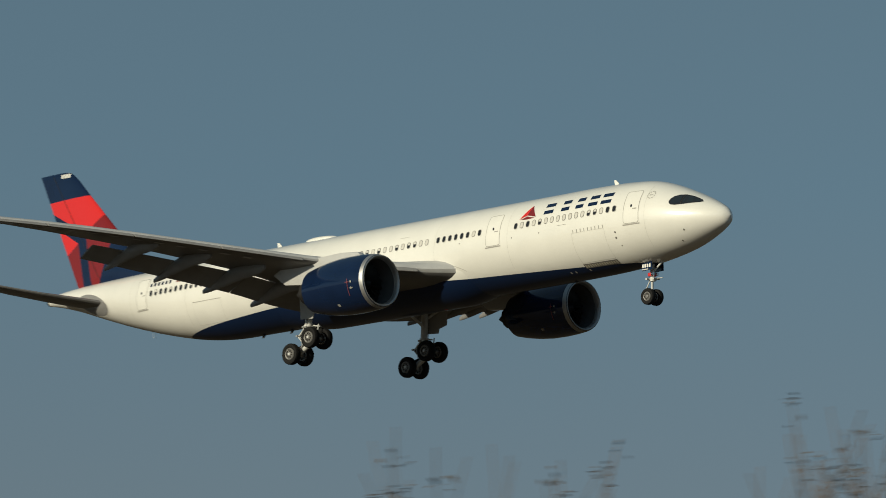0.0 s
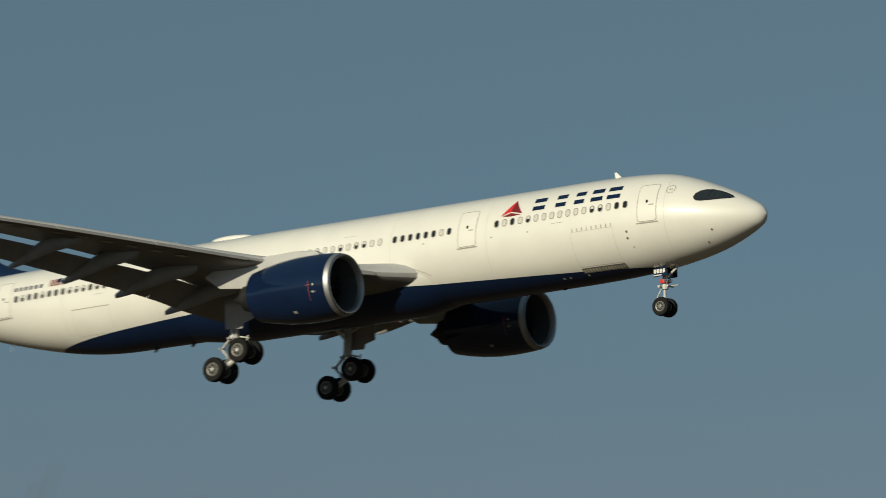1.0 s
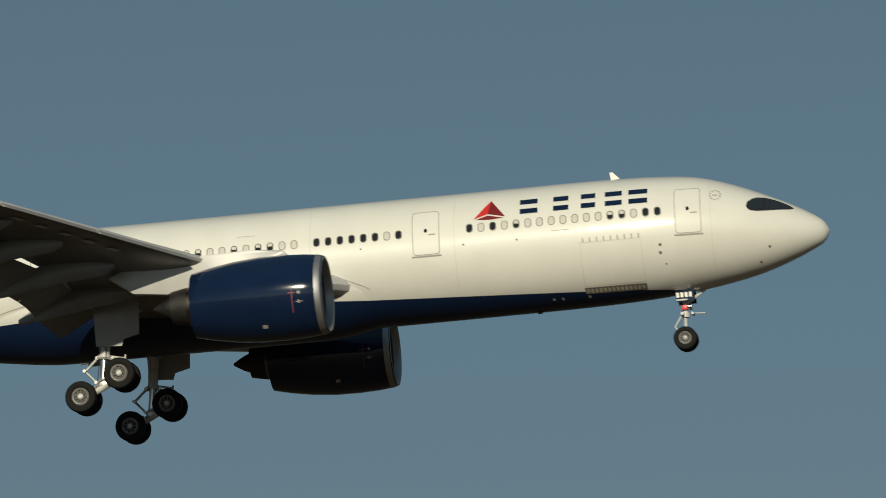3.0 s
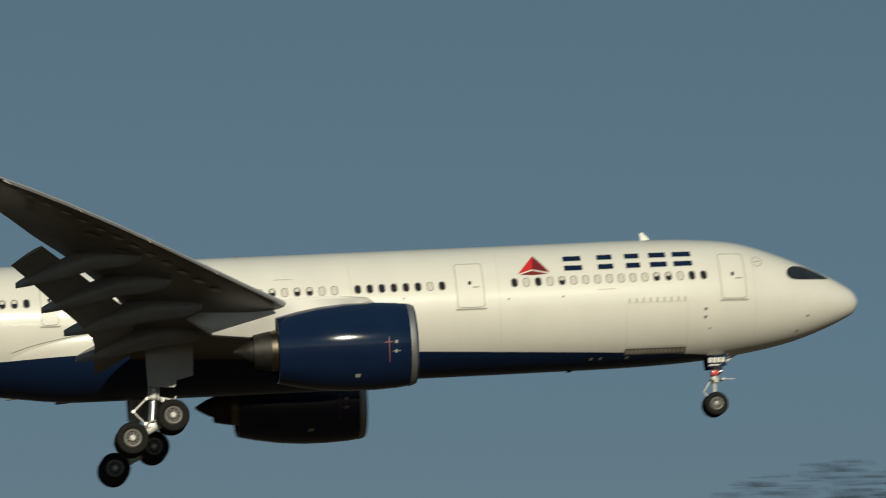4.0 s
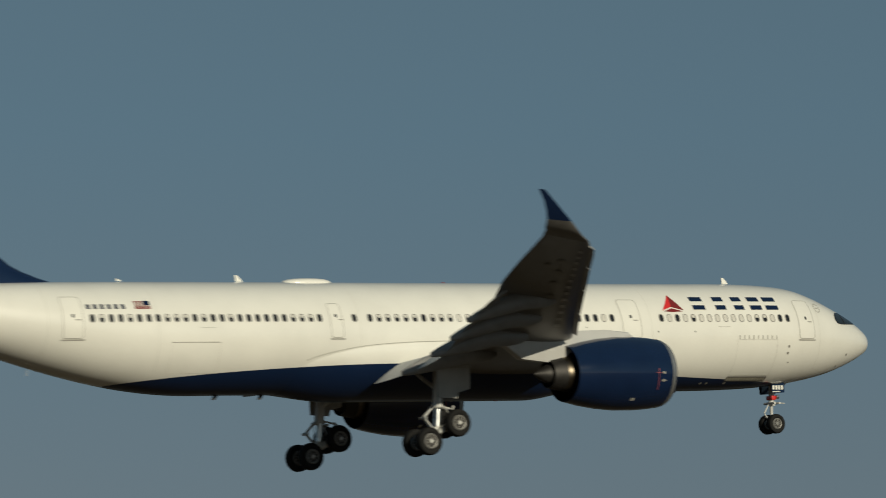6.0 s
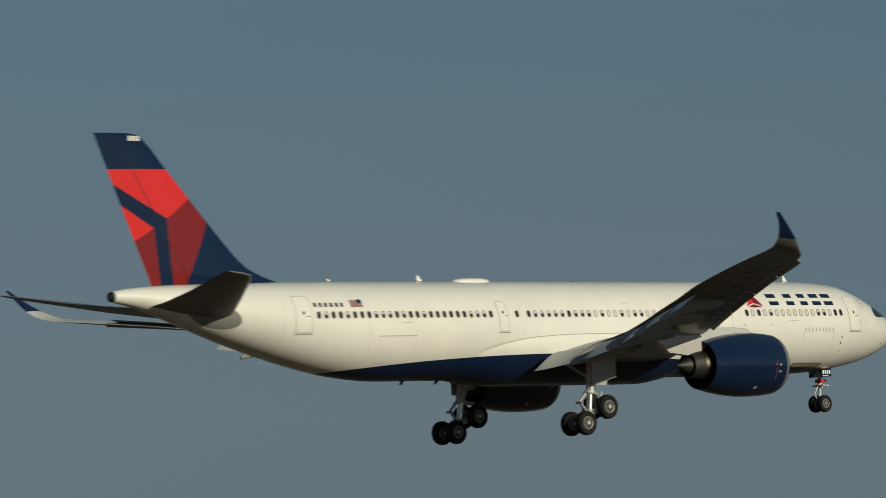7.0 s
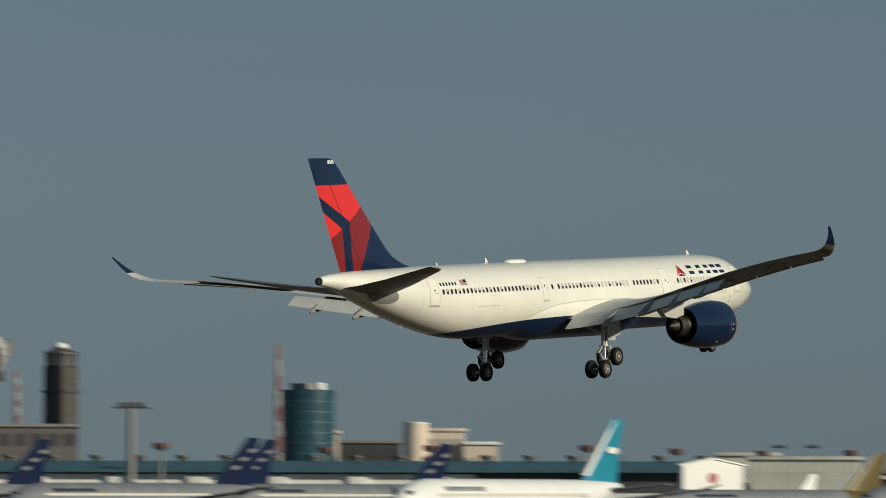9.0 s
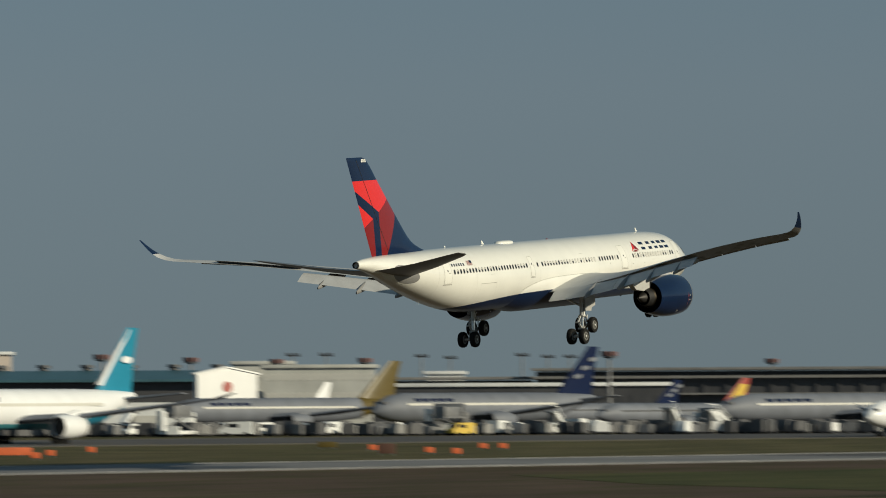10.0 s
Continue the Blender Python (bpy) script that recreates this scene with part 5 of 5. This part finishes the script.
        part("tailplane", tp, M_jetgrey, t)
        g = bmesh.new()
        rod((-0.03 * L, s * r * 1.7, zc - 0.6 * r), (-0.03 * L, s * r * 1.7, 0.7), 0.22, g)
        gear = part("main_gear", g, M_steel, t)
        ty = part("tyre", tyre_mesh(0.66, 0.5), M_rubber, gear)
        ty.location = (-0.03 * L + 0.75, s * r * 1.7 - 0.5, 0.66)
        for dx, dy in ((0.75, 0.5), (-0.75, -0.5), (-0.75, 0.5)):
            again(ty, gear, Matrix.Translation((-0.03 * L + dx, s * r * 1.7 + dy, 0.66)))
    top = zc + 0.85 * r
    fin = [airfoil(-0.345 * L - a * L, -0.345 * L - b * L, 0, 0.10, 0, n=8, camber=0) for a, b in ((-0.03, 0.14), (0.05, 0.152), (0.125, 0.175))]
    fin = loft([[(x, zz, h) for x, yy, zz in ring] for ring, h in zip(fin, (top - 0.3, top + (fin_top - top) * 0.5, fin_top))])
    f = part("tail_fin", fin, tail, t)
    g = rod((0.40 * L, 0, zc - 0.8 * r), (0.40 * L, 0, 0.5), 0.15)
    gear = part("nose_gear", g, M_steel, t)
    for s in (-1, 1):
        part("tyre", tyre_mesh(0.5, 0.35), M_rubber, gear).location = (0.40 * L, s * 0.35, 0.5)
    return t, f


taxi, fin7 = build_parked_jet(spot(34.17, 812), 181, 60, 2.95, 58, 17.2, M_jetwhite, M_teal, M_jetwhite, "white jet with a turquoise tail taxiing past the apron", M_jetgrey, M_teal)
# pale leading stripe and plain emblem on the turquoise fin
for s in (-1, 1):
    bm = bmesh.new()
    zt = 8.6
    bm.faces.new([bm.verts.new(v) for v in ((-19.5, s * 0.24, zt), (-20.4, s * 0.48, zt), (-28.8, s * 0.20, 16.9), (-28.3, s * 0.07, 16.9))])
    part("fin_stripe", bm, M_jetwhite, fin7, "white leading stripe")
    bm = bmesh.new()
    bm.faces.new([bm.verts.new((-27.0 + 1.5 * math.cos(k * math.pi / 5), s * 0.62, 12.4 + 0.55 * math.sin(k * math.pi / 5))) for k in range(10)])
    part("fin_emblem", bm, M_jetwhite, fin7, "plain white emblem")
for az, d, hd, L, r, sp, ft, pa, ta, lab, nm, tb in (
        (31.51, 1130, 163, 62, 2.5, 52, 14.3, M_jetgrey, M_ochre, "grey cargo jet with an ochre tail parked on the apron", M_blue, True),
        (29.45, 1045, 160, 55, 2.75, 47, 16.2, M_jetgrey, M_blue, "grey cargo jet with a deep blue tail", M_blue, False),
        (27.52, 1150, 165, 46, 2.0, 40, 10.5, M_jetgrey, M_tailred, "grey freighter with a red and yellow tail", None, True),
        (25.7, 1060, 160, 70, 2.6, 58, 15.0, M_jetgrey, M_blue, "grey wide-body freighter parked among loaders", M_navy, False),
        (40.17, 1120, 165, 60, 2.9, 52, 16.8, M_jetgrey, M_blue, "grey jet with a deep blue tail by the terminal", None, False),
        (38.04, 1080, 165, 60, 2.9, 52, 16.8, M_jetgrey, M_blue, "grey jet with a deep blue tail by the terminal", M_navy, False),
        (37.76, 1180, 165, 60, 2.9, 52, 17.4, M_jetgrey, M_blue, "grey jet with a deep blue tail by the terminal", None, False),
        (35.95, 1120, 165, 58, 2.9, 52, 16.0, M_jetgrey, M_blue, "grey jet with a deep blue tail by the terminal", M_navy, False),
        (24.88, 880, 175, 40, 2.1, 36, 12.0, M_jetwhite, M_jetwhite, "white narrow-body jet at the apron edge", None, False),
        (28.16, 1270, 165, 46, 2.0, 40, 10.6, M_jetgrey, M_blue, "grey freighter with a dark blue tail", None, False),
        (31.62, 1225, 165, 34, 1.9, 32, 10.3, M_jetwhite, M_jetwhite, "white freighter with a plain white tail", None, False)):
    jt, jf = build_parked_jet(spot(az, d), hd, L, r, sp, ft, pa, ta, M_jetgrey if pa is M_jetgrey else M_jetwhite, lab, nm, None, tb)
    if ta is M_blue:
        # plain slanting pale bars on the blue fin
        for k in range(3):
            z = ft * (0.62 + 0.10 * k)
            x = -L * (0.395 + 0.035 * k)
            for s in (-1, 1):
                bm = bmesh.new()
                bm.faces.new([bm.verts.new(v) for v in ((x, s * 0.55, z), (x - 1.9, s * 0.55, z + 0.3), (x - 2.2, s * 0.50, z + 1.0), (x - 0.4, s * 0.50, z + 0.7))])
                part("fin_bar", bm, M_jetgrey, jf, "pale bar")
    if ta is M_tailred:
        bm = bmesh.new()
        for s in (-1, 1):
            bm.faces.new([bm.verts.new(v) for v in ((-17.4, s * 0.42, 6.4), (-21.0, s * 0.42, 6.4), (-22.8, s * 0.34, 9.2), (-20.4, s * 0.40, 9.2))])
        part("fin_stripe", bm, M_yellow, jf, "yellow fin stripe")


# ---- loaders, containers, vans on the apron
def build_container(shell, label):
    t = tagged(new("cargo_container"), label, "container", "apron containers")
    part("shell", plate([(-1.2, 0.55), (1.2, 0.55), (1.2, 1.6), (0.85, 2.15), (-1.2, 2.15)], -0.9, 0.9), shell, t)
    part("dolly", box(-1.4, 1.4, -0.95, 0.95, 0.35, 0.53), M_walldark, t)
    for x in (-1.0, 1.0):
        for y in (-0.7, 0.7):
            part("wheel", lathe([(y - 0.12, 0.3), (y + 0.12, 0.3)], 12, "y", caps=True).copy(), M_rubber, t).location = (x, 0, 0.3)
    return t


def build_van(mat, label):
    t = tagged(new("service_van"), label, "van", "apron vans")
    part("body", plate([(-2.4, 0.45), (2.4, 0.45), (2.5, 1.1), (1.9, 1.35), (1.4, 2.2), (-2.4, 2.3)], -0.95, 0.95), mat, t)
    part("windscreen", box(1.45, 1.85, -0.8, 0.8, 1.4, 2.0), M_glass, t)
    part("side_glass", box(-0.4, 1.2, -0.97, 0.97, 1.4, 1.95), M_glass, t)
    for x in (-1.5, 1.5):
        for y in (-0.85, 0.85):
            part("wheel", lathe([(y - 0.12, 0.36), (y + 0.12, 0.36)], 14, "y", caps=True).copy(), M_rubber, t).location = (x, 0, 0.36)
    return t


def build_loader(mat, label):
    t = tagged(new("cargo_loader"), label, "loader", "cargo loaders")
    part("chassis", box(-4, 4, -1.4, 1.4, 0.5, 1.1, bevel=0.05), mat, t)
    part("deck", box(-3.8, 3.0, -1.4, 1.4, 3.4, 3.7), M_galv, t)
    part("cab", box(3.0, 4.2, -1.4, -0.2, 1.1, 4.6, bevel=0.08), mat, t)
    bm = rod((-3.4, 1.2, 1.1), (2.6, 1.2, 3.4), 0.14)
    part("scissor_arm", bm, M_galv, t)
    part("scissor_arm", rod((2.6, -1.2, 1.1), (-3.4, -1.2, 3.4), 0.14), M_galv, t)
    part("load", box(-3.2, 2.4, -1.2, 1.2, 3.7, 5.6, bevel=0.15), M_galv, t, "wrapped white pallet")
    for x in (-3, 3):
        for y in (-1.2, 1.2):
            part("wheel", lathe([(y - 0.2, 0.5), (y + 0.2, 0.5)], 14, "y", caps=True).copy(), M_rubber, t).location = (x, 0, 0.5)
    return t


def build_stairs():
    t = tagged(new("boarding_stairs"), "white mobile boarding stairs", "stairs", "boarding stairs")
    part("flight", plate([(-3.5, 0.5), (-2.8, 0.5), (3, 4.6), (3, 5.0), (2, 5.0)], -0.9, 0.9), M_wallwhite, t)
    part("landing", box(2, 4.2, -0.9, 0.9, 4.6, 4.9), M_galv, t)
    part("rail", plate([(-3.5, 1.6), (-3.4, 1.6), (2.1, 6.0), (4.2, 6.0), (4.2, 6.1), (2.0, 6.1)], 0.86, 0.9), M_wallwhite, t)
    part("chassis", box(-3.4, 3.4, -1.0, 1.0, 0.4, 0.9), M_wallgrey, t)
    part("support", box(2.4, 2.8, -0.8, 0.8, 0.9, 4.6), M_wallgrey, t)
    for x in (-2.6, 2.6):
        for y in (-0.9, 0.9):
            part("wheel", lathe([(y - 0.14, 0.4), (y + 0.14, 0.4)], 12, "y", caps=True).copy(), M_rubber, t).location = (x, 0, 0.4)
    return t


kinds = [build_container(M_wallwhite, "white air cargo container on a dolly"), build_container(M_silver, "bright aluminium air cargo container on a dolly"), build_container(M_dull, "grimy dark air cargo container on a dolly"), build_container(M_galv, "battered grey air cargo container on a dolly"), build_van(M_wallwhite, "white airside service van"), build_van(M_yellow, "yellow airside service van"),
         build_loader(M_wallgrey, "grey cargo loader with a wrapped pallet"), build_loader(M_wallwhite, "white cargo loader with a wrapped pallet"), build_stairs()]
rnd = random.Random(11)
weights = [9, 20, 38, 24, 4, 0, 1, 1, 1]
used = set()
for k in range(380):
    i = rnd.choices(range(9), weights)[0]
    az = 24.6 + (36.6 - 24.6) * ((k * 0.618034) % 1.0)
    d = rnd.choice((962, 974, 986, 998, 1008)) + rnd.uniform(-4, 4)
    m = Matrix.Translation(spot(az, d)) @ Matrix.Rotation(radians(rnd.choice((0, 90, 120, 180, 160)) + rnd.uniform(-12, 12)), 4, "Z") @ Matrix.Scale(rnd.uniform(0.85, 1.12), 4)
    if i in used:
        copy_thing(kinds[i], m)
    else:
        used.add(i)
        kinds[i].matrix_basis = m
for i in set(range(9)) - used:
    kinds[i].matrix_basis = Matrix.Translation(spot(32.2 - 0.5 * i, 955)) @ Matrix.Rotation(radians(115 + 9 * i), 4, "Z")


# ---- airfield markers
def build_marker(w, h, mat, label, name):
    t = tagged(new(name), label, "marker", "airfield markers")
    part("panel", box(-w / 2, w / 2, -0.15, 0.15, 0.25, 0.25 + h, bevel=0.03), mat, t)
    for x in (-w * 0.35, w * 0.35):
        part("foot", box(x - 0.06, x + 0.06, -0.1, 0.1, 0, 0.28), M_galv, t)
    return t


big = build_marker(7.4, 0.85, M_orange, "long orange airfield guidance board", "guidance_board")
big.matrix_basis = Matrix.Translation(spot(34.435, 620)) @ Matrix.Rotation(radians(-56), 4, "Z")
dark = build_marker(1.9, 1.1, M_rust, "brown airfield guidance board", "guidance_board")

dark.matrix_basis = Matrix.Translation(spot(30.46, 615)) @ Matrix.Rotation(radians(-60), 4, "Z")
yel = build_marker(2.4, 0.7, M_ochre, "ochre airfield guidance board", "guidance_board")
yel.matrix_basis = Matrix.Translation(spot(31.07, 703)) @ Matrix.Rotation(radians(-60), 4, "Z")
small = build_marker(1.0, 0.6, M_orange, "small orange taxiway marker", "edge_marker")
for i, (az, d) in enumerate(((34.06, 585), (33.906, 614), (33.49, 653), (30.602, 663), (30.022, 625), (29.744, 610), (29.471, 678), (29.268, 677))):
    m = Matrix.Translation(spot(az, d)) @ Matrix.Rotation(radians(-58), 4, "Z")
    if i:
        copy_thing(small, m)
    else:
        small.matrix_basis = m


# ---- near things: floodlight pole, beacon column, trees
def build_flood_pole():
    d = 62
    t = thing("floodlight_pole", spot(40.1, d), 40.1 - 90, "old wooden pole with two floodlights on a crossarm", "light pole")
    top, bar = rise(1.75, d), rise(1.19, d)
    part("pole", lathe([(0, 0.16), (top - 0.02, 0.115), (top, 0.09)], 16, "z", caps=True), M_pole, t, "weathered wooden pole")
    part("crossarm", box(-0.80, 0.80, -0.14, -0.02, bar - 0.06, bar + 0.06, bevel=0.01), M_walldark, t, "dark steel crossarm")
    part("clamp", box(-0.16, 0.16, -0.18, 0.16, bar - 0.09, bar + 0.03, bevel=0.015), M_walldark, t)
    for x, z in ((-0.42, -0.75), (0.42, -0.75)):
        part("brace", rod((0, -0.08, bar + z), (x * 1.5, -0.08, bar - 0.03), 0.022), M_galv, t)
    part("cable", rod((0.05, -0.13, bar + 0.5), (0.4, -0.1, bar + 0.05), 0.012, n=6), M_black, t)
    # lamp seen from its side and lamp seen into its louvred mouth
    prof = [(0.0, 0.0), (0.02, 0.10), (0.10, 0.19), (0.24, 0.25), (0.40, 0.275), (0.42, 0.265), (0.26, 0.235), (0.12, 0.175)]
    for x, y, z, rx, rz in ((-0.70, -0.05, rise(1.47, d) - bar, -8, 62), (0.72, 0.15, rise(1.47, d) - bar, -10, 152)):
        bm = lathe(prof, 28, "y")
        lamp = part("floodlight", bm, M_lampshell, t, "white enamelled floodlight")
        lamp.matrix_basis = Matrix.Translation((x, y, bar + z)) @ pose(0, 0, 0, rx, 0, rz)
        part("reflector", lathe([(0.20, 0.22), (0.20, 0.0)], 28, "y"), M_walldark, lamp)
        for k in range(6):
            q = -0.2 + 0.08 * k
            w = math.sqrt(max(0.0, 0.265 ** 2 - q * q))
            part("louvre", box(-w, w, 0.26, 0.40, q - 0.008, q + 0.008), M_bark, lamp)
        part("ballast_box", box(-0.09, 0.09, -0.24, 0.02, -0.08, 0.08, bevel=0.015), M_galv, lamp)
    part("switch_box", box(-0.27, -0.10, -0.16, 0.02, bar - 0.62, bar - 0.18, bevel=0.02), M_walldark, t, "dark switch box")
    bm = rod((-0.66, -0.05, bar), (-0.70, -0.05, bar + 0.24), 0.035)
    rod((0.70, 0.0, bar), (0.72, 0.1, bar + 0.14), 0.035, bm)
    part("bracket", bm, M_galv, t)


build_flood_pole()


def build_beacon():
    d = 150
    t = thing("beacon_column", spot(46.25, d), 0, "dark column with a pale cap and a red beacon", "beacon")
    top = rise(1.795, d)
    part("column", lathe([(0, 0.5), (top - 1.05, 0.48)], 24, "z", caps=True), M_walldark, t)
    part("cap", lathe([(top - 1.05, 0.46), (top - 1.0, 0.70), (top - 0.86, 0.70), (top - 0.82, 0.4)], 24, "z", caps=True), M_lampshell, t, "pale round cap")
    part("lamp_body", lathe([(top - 0.84, 0.22), (top - 0.55, 0.34), (top - 0.2, 0.36), (top - 0.12, 0.3)], 20, "z", caps=True), M_beacon, t, "dark red lamp body")
    part("lamp_hood", lathe([(top - 0.14, 0.47), (top - 0.02, 0.47), (top, 0.3)], 20, "z", caps=True), M_beacon, t)


build_beacon()


def build_tree(at, height, spread, seed, leaf_mat, leaves, label, dense, name="bare_tree", first=0.5, dome=None, leaf=1.0):
    """Tapered trunk, forking limbs, twigs, and scattered single leaves near the tips (or through a rounded crown)."""
    rn = random.Random(seed)
    t = thing(name, at, 0, label, "tree", "roadside trees")
    wood, tips = bmesh.new(), []

    def grow(p, way, length, r, level):
        steps = 3
        for k in range(steps):
            way = (way + Vector((rn.gauss(0, 0.07), rn.gauss(0, 0.07), 0.05))).normalized()
            q = p + way * (length / steps)
            rod(p, q, max(r, 0.0055), wood, 6 if level < 2 else 4, max(r * 0.82, 0.005))
            p, r = q, r * 0.82
            if level >= 3:
                tips.append(p.copy())
        if level < dense:
            for k in range(rn.choice((2, 3, 3))):
                side = Vector((rn.gauss(0, 1), rn.gauss(0, 1), rn.uniform(0.5, 1.5))).normalized()
                fan, stretch = (2.1, 1.25) if level >= 3 and not dome else (1, 1)
                grow(p, (way * 0.9 + side * spread * fan).normalized(), stretch * length * rn.uniform(0.5, 0.72), r * 0.62, level + 1)
    grow(Vector((0, 0, 0)), Vector((0, 0, 1)), height * first, height * 0.016, 0)
    top = max(v.co.z for v in wood.verts)
    for v in wood.verts:
        v.co *= height / top
    peak = max((v.co.z, v.co.x, v.co.y) for v in wood.verts)
    shift = Vector((-peak[1], -peak[2], 0))
    for v in wood.verts:
        v.co += shift * (v.co.z / height)
    part("trunk", wood, M_bark, t)
    crown = bmesh.new()
    tips = sorted(tips, key=lambda q: -q.z)[2:60:7] + rn.sample(tips, min(len(tips), 40))
    for k in range(leaves):
        if dome:
            u = Vector((rn.gauss(0, 1), rn.gauss(0, 1), rn.gauss(0, 1))).normalized() * min(1.35, abs(rn.gauss(0, 0.52)))
            p = Vector((u.x * dome[0], u.y * dome[0], height - dome[1] + u.z * dome[1] * (0.82 + 0.18 * math.sin(9 * u.x + 5 * u.y))))
        else:
            p = rn.choice(tips) * (height / top)
            p += shift * (p.z / height) + Vector((rn.gauss(0, 0.04), rn.gauss(0, 0.04), rn.gauss(0, 0.025)))
        u = Vector((rn.gauss(0, 1), rn.gauss(0, 1), rn.gauss(0, 0.5))).normalized()
        w = u.orthogonal().normalized()
        l, b = leaf * rn.uniform(0.016, 0.034), leaf * rn.uniform(0.006, 0.014)
        n = u.cross(w) * 0.006
        crown.faces.new([crown.verts.new(x) for x in (p - u * l, p + w * b + n, p + u * l, p - w * b + n)])
    tagged(part("crown", crown, leaf_mat, t, smooth=False), kind="stuff")
    return t


for az, el, seed, lv, wide in ((139.35, 5.0, 3, 420, 0.3), (137.15, 4.3, 9, 160, 0.46), (135.6, 4.6, 5, 200, 0.5), (134.15, 5.4, 6, 260, 0.4), (133.4, 5.3, 12, 220, 0.38), (132.5, 4.4, 15, 90, 0.46)):
    build_tree(spot(az, 32), rise(el, 32), wide, seed, M_leaf, lv, "leafless twiggy tree with a few dry leaves", 5)
build_tree(spot(81.35, 13), rise(5.66, 13), 0.3, 21, M_darkleaf, 280000, "dark evergreen treetop close to the camera", 3, "evergreen_tree", 0.6, dome=(0.62, 0.36), leaf=0.6)


# ---------------------------------------------------------------- movement
FLIGHT = [  # seconds, nose station in the world, roll, pitch, heading
    (0, -246.31, 238.66, 43.61, -0.454, -2.795, 4.593),
    (0.5, -210.75, 239.71, 42.63, -0.475, -2.829, 4.464),
    (1, -175.35, 240.64, 41.60, -0.497, -2.862, 4.335),
    (1.5, -140.22, 241.46, 40.52, -0.517, -2.895, 4.208),
    (2, -105.29, 242.16, 39.39, -0.538, -2.927, 4.082),
    (2.2, -90.63, 242.42, 38.90, -0.547, -2.941, 4.029),
    (3.3, -14.36, 243.48, 36.18, -0.593, -3.012, 3.753),
    (3.5, -0.34, 243.61, 35.65, -0.601, -3.025, 3.703),
    (4, 34.92, 243.88, 34.28, -0.622, -3.058, 3.575),
    (4.5, 69.95, 244.05, 32.86, -0.643, -3.090, 3.449),
    (5, 105.50, 244.10, 31.36, -0.664, -3.123, 3.322),
    (5.5, 140.60, 244.05, 29.82, -0.684, -3.156, 3.195),
    (6, 176.02, 243.88, 28.21, -0.705, -3.189, 3.068),
    (6.2, 190.04, 243.79, 27.51, -0.722, -3.196, 3.018),
    (7.3, 266.78, 242.99, 23.53, -0.794, -3.237, 2.745),
    (7.5, 280.80, 242.78, 22.68, -0.814, -3.234, 2.696),
    (7.8, 303.08, 242.35, 21.40, -0.836, -3.239, 2.603),
    (8, 317.39, 242.16, 20.66, -0.852, -3.261, 2.563),
    (8.2, 331.06, 241.29, 19.85, -0.864, -3.260, 2.408),
    (8.4, 344.65, 240.77, 19.09, -0.859, -3.261, 2.323),
    (8.5, 351.20, 241.77, 18.93, -0.825, -3.299, 2.489),
    (8.6, 359.86, 240.65, 18.28, -0.843, -3.266, 2.309),
    (8.8, 375.16, 241.64, 17.66, -0.798, -3.291, 2.463),
    (9, 389.45, 241.07, 17.07, -0.766, -3.314, 2.372),
    (9.2, 403.08, 240.10, 16.27, -0.810, -3.341, 2.232),
    (9.4, 416.58, 239.46, 15.44, -0.852, -3.363, 2.146),
    (9.5, 422.97, 240.17, 15.38, -0.845, -3.409, 2.244),
    (9.6, 430.82, 238.79, 14.83, -0.870, -3.408, 2.060),
    (9.8, 445.48, 238.85, 13.96, -0.909, -3.444, 2.035),
    (10, 460.56, 239.06, 13.24, -0.951, -3.502, 2.104),
]


def motions():
    for t_wing, rows in ((starboard, ((0, 0.3), (2.0, 0.5), (3.5, 0.6), (4.5, 0.95), (5.5, 1.2), (6.0, 1.0), (7.5, 0.1), (8.5, 0.0), (9.5, 0.0), (10, -0.25))),):
        walk(t_wing, [(t, pose(0, 0, -1.2, a) @ pose(0, 0, 1.2)) for t, a in rows])
    walk(jet, [(t, pose(x, y, z + EYE, rx, ry, rz)) for t, x, y, z, rx, ry, rz in FLIGHT])


motions()
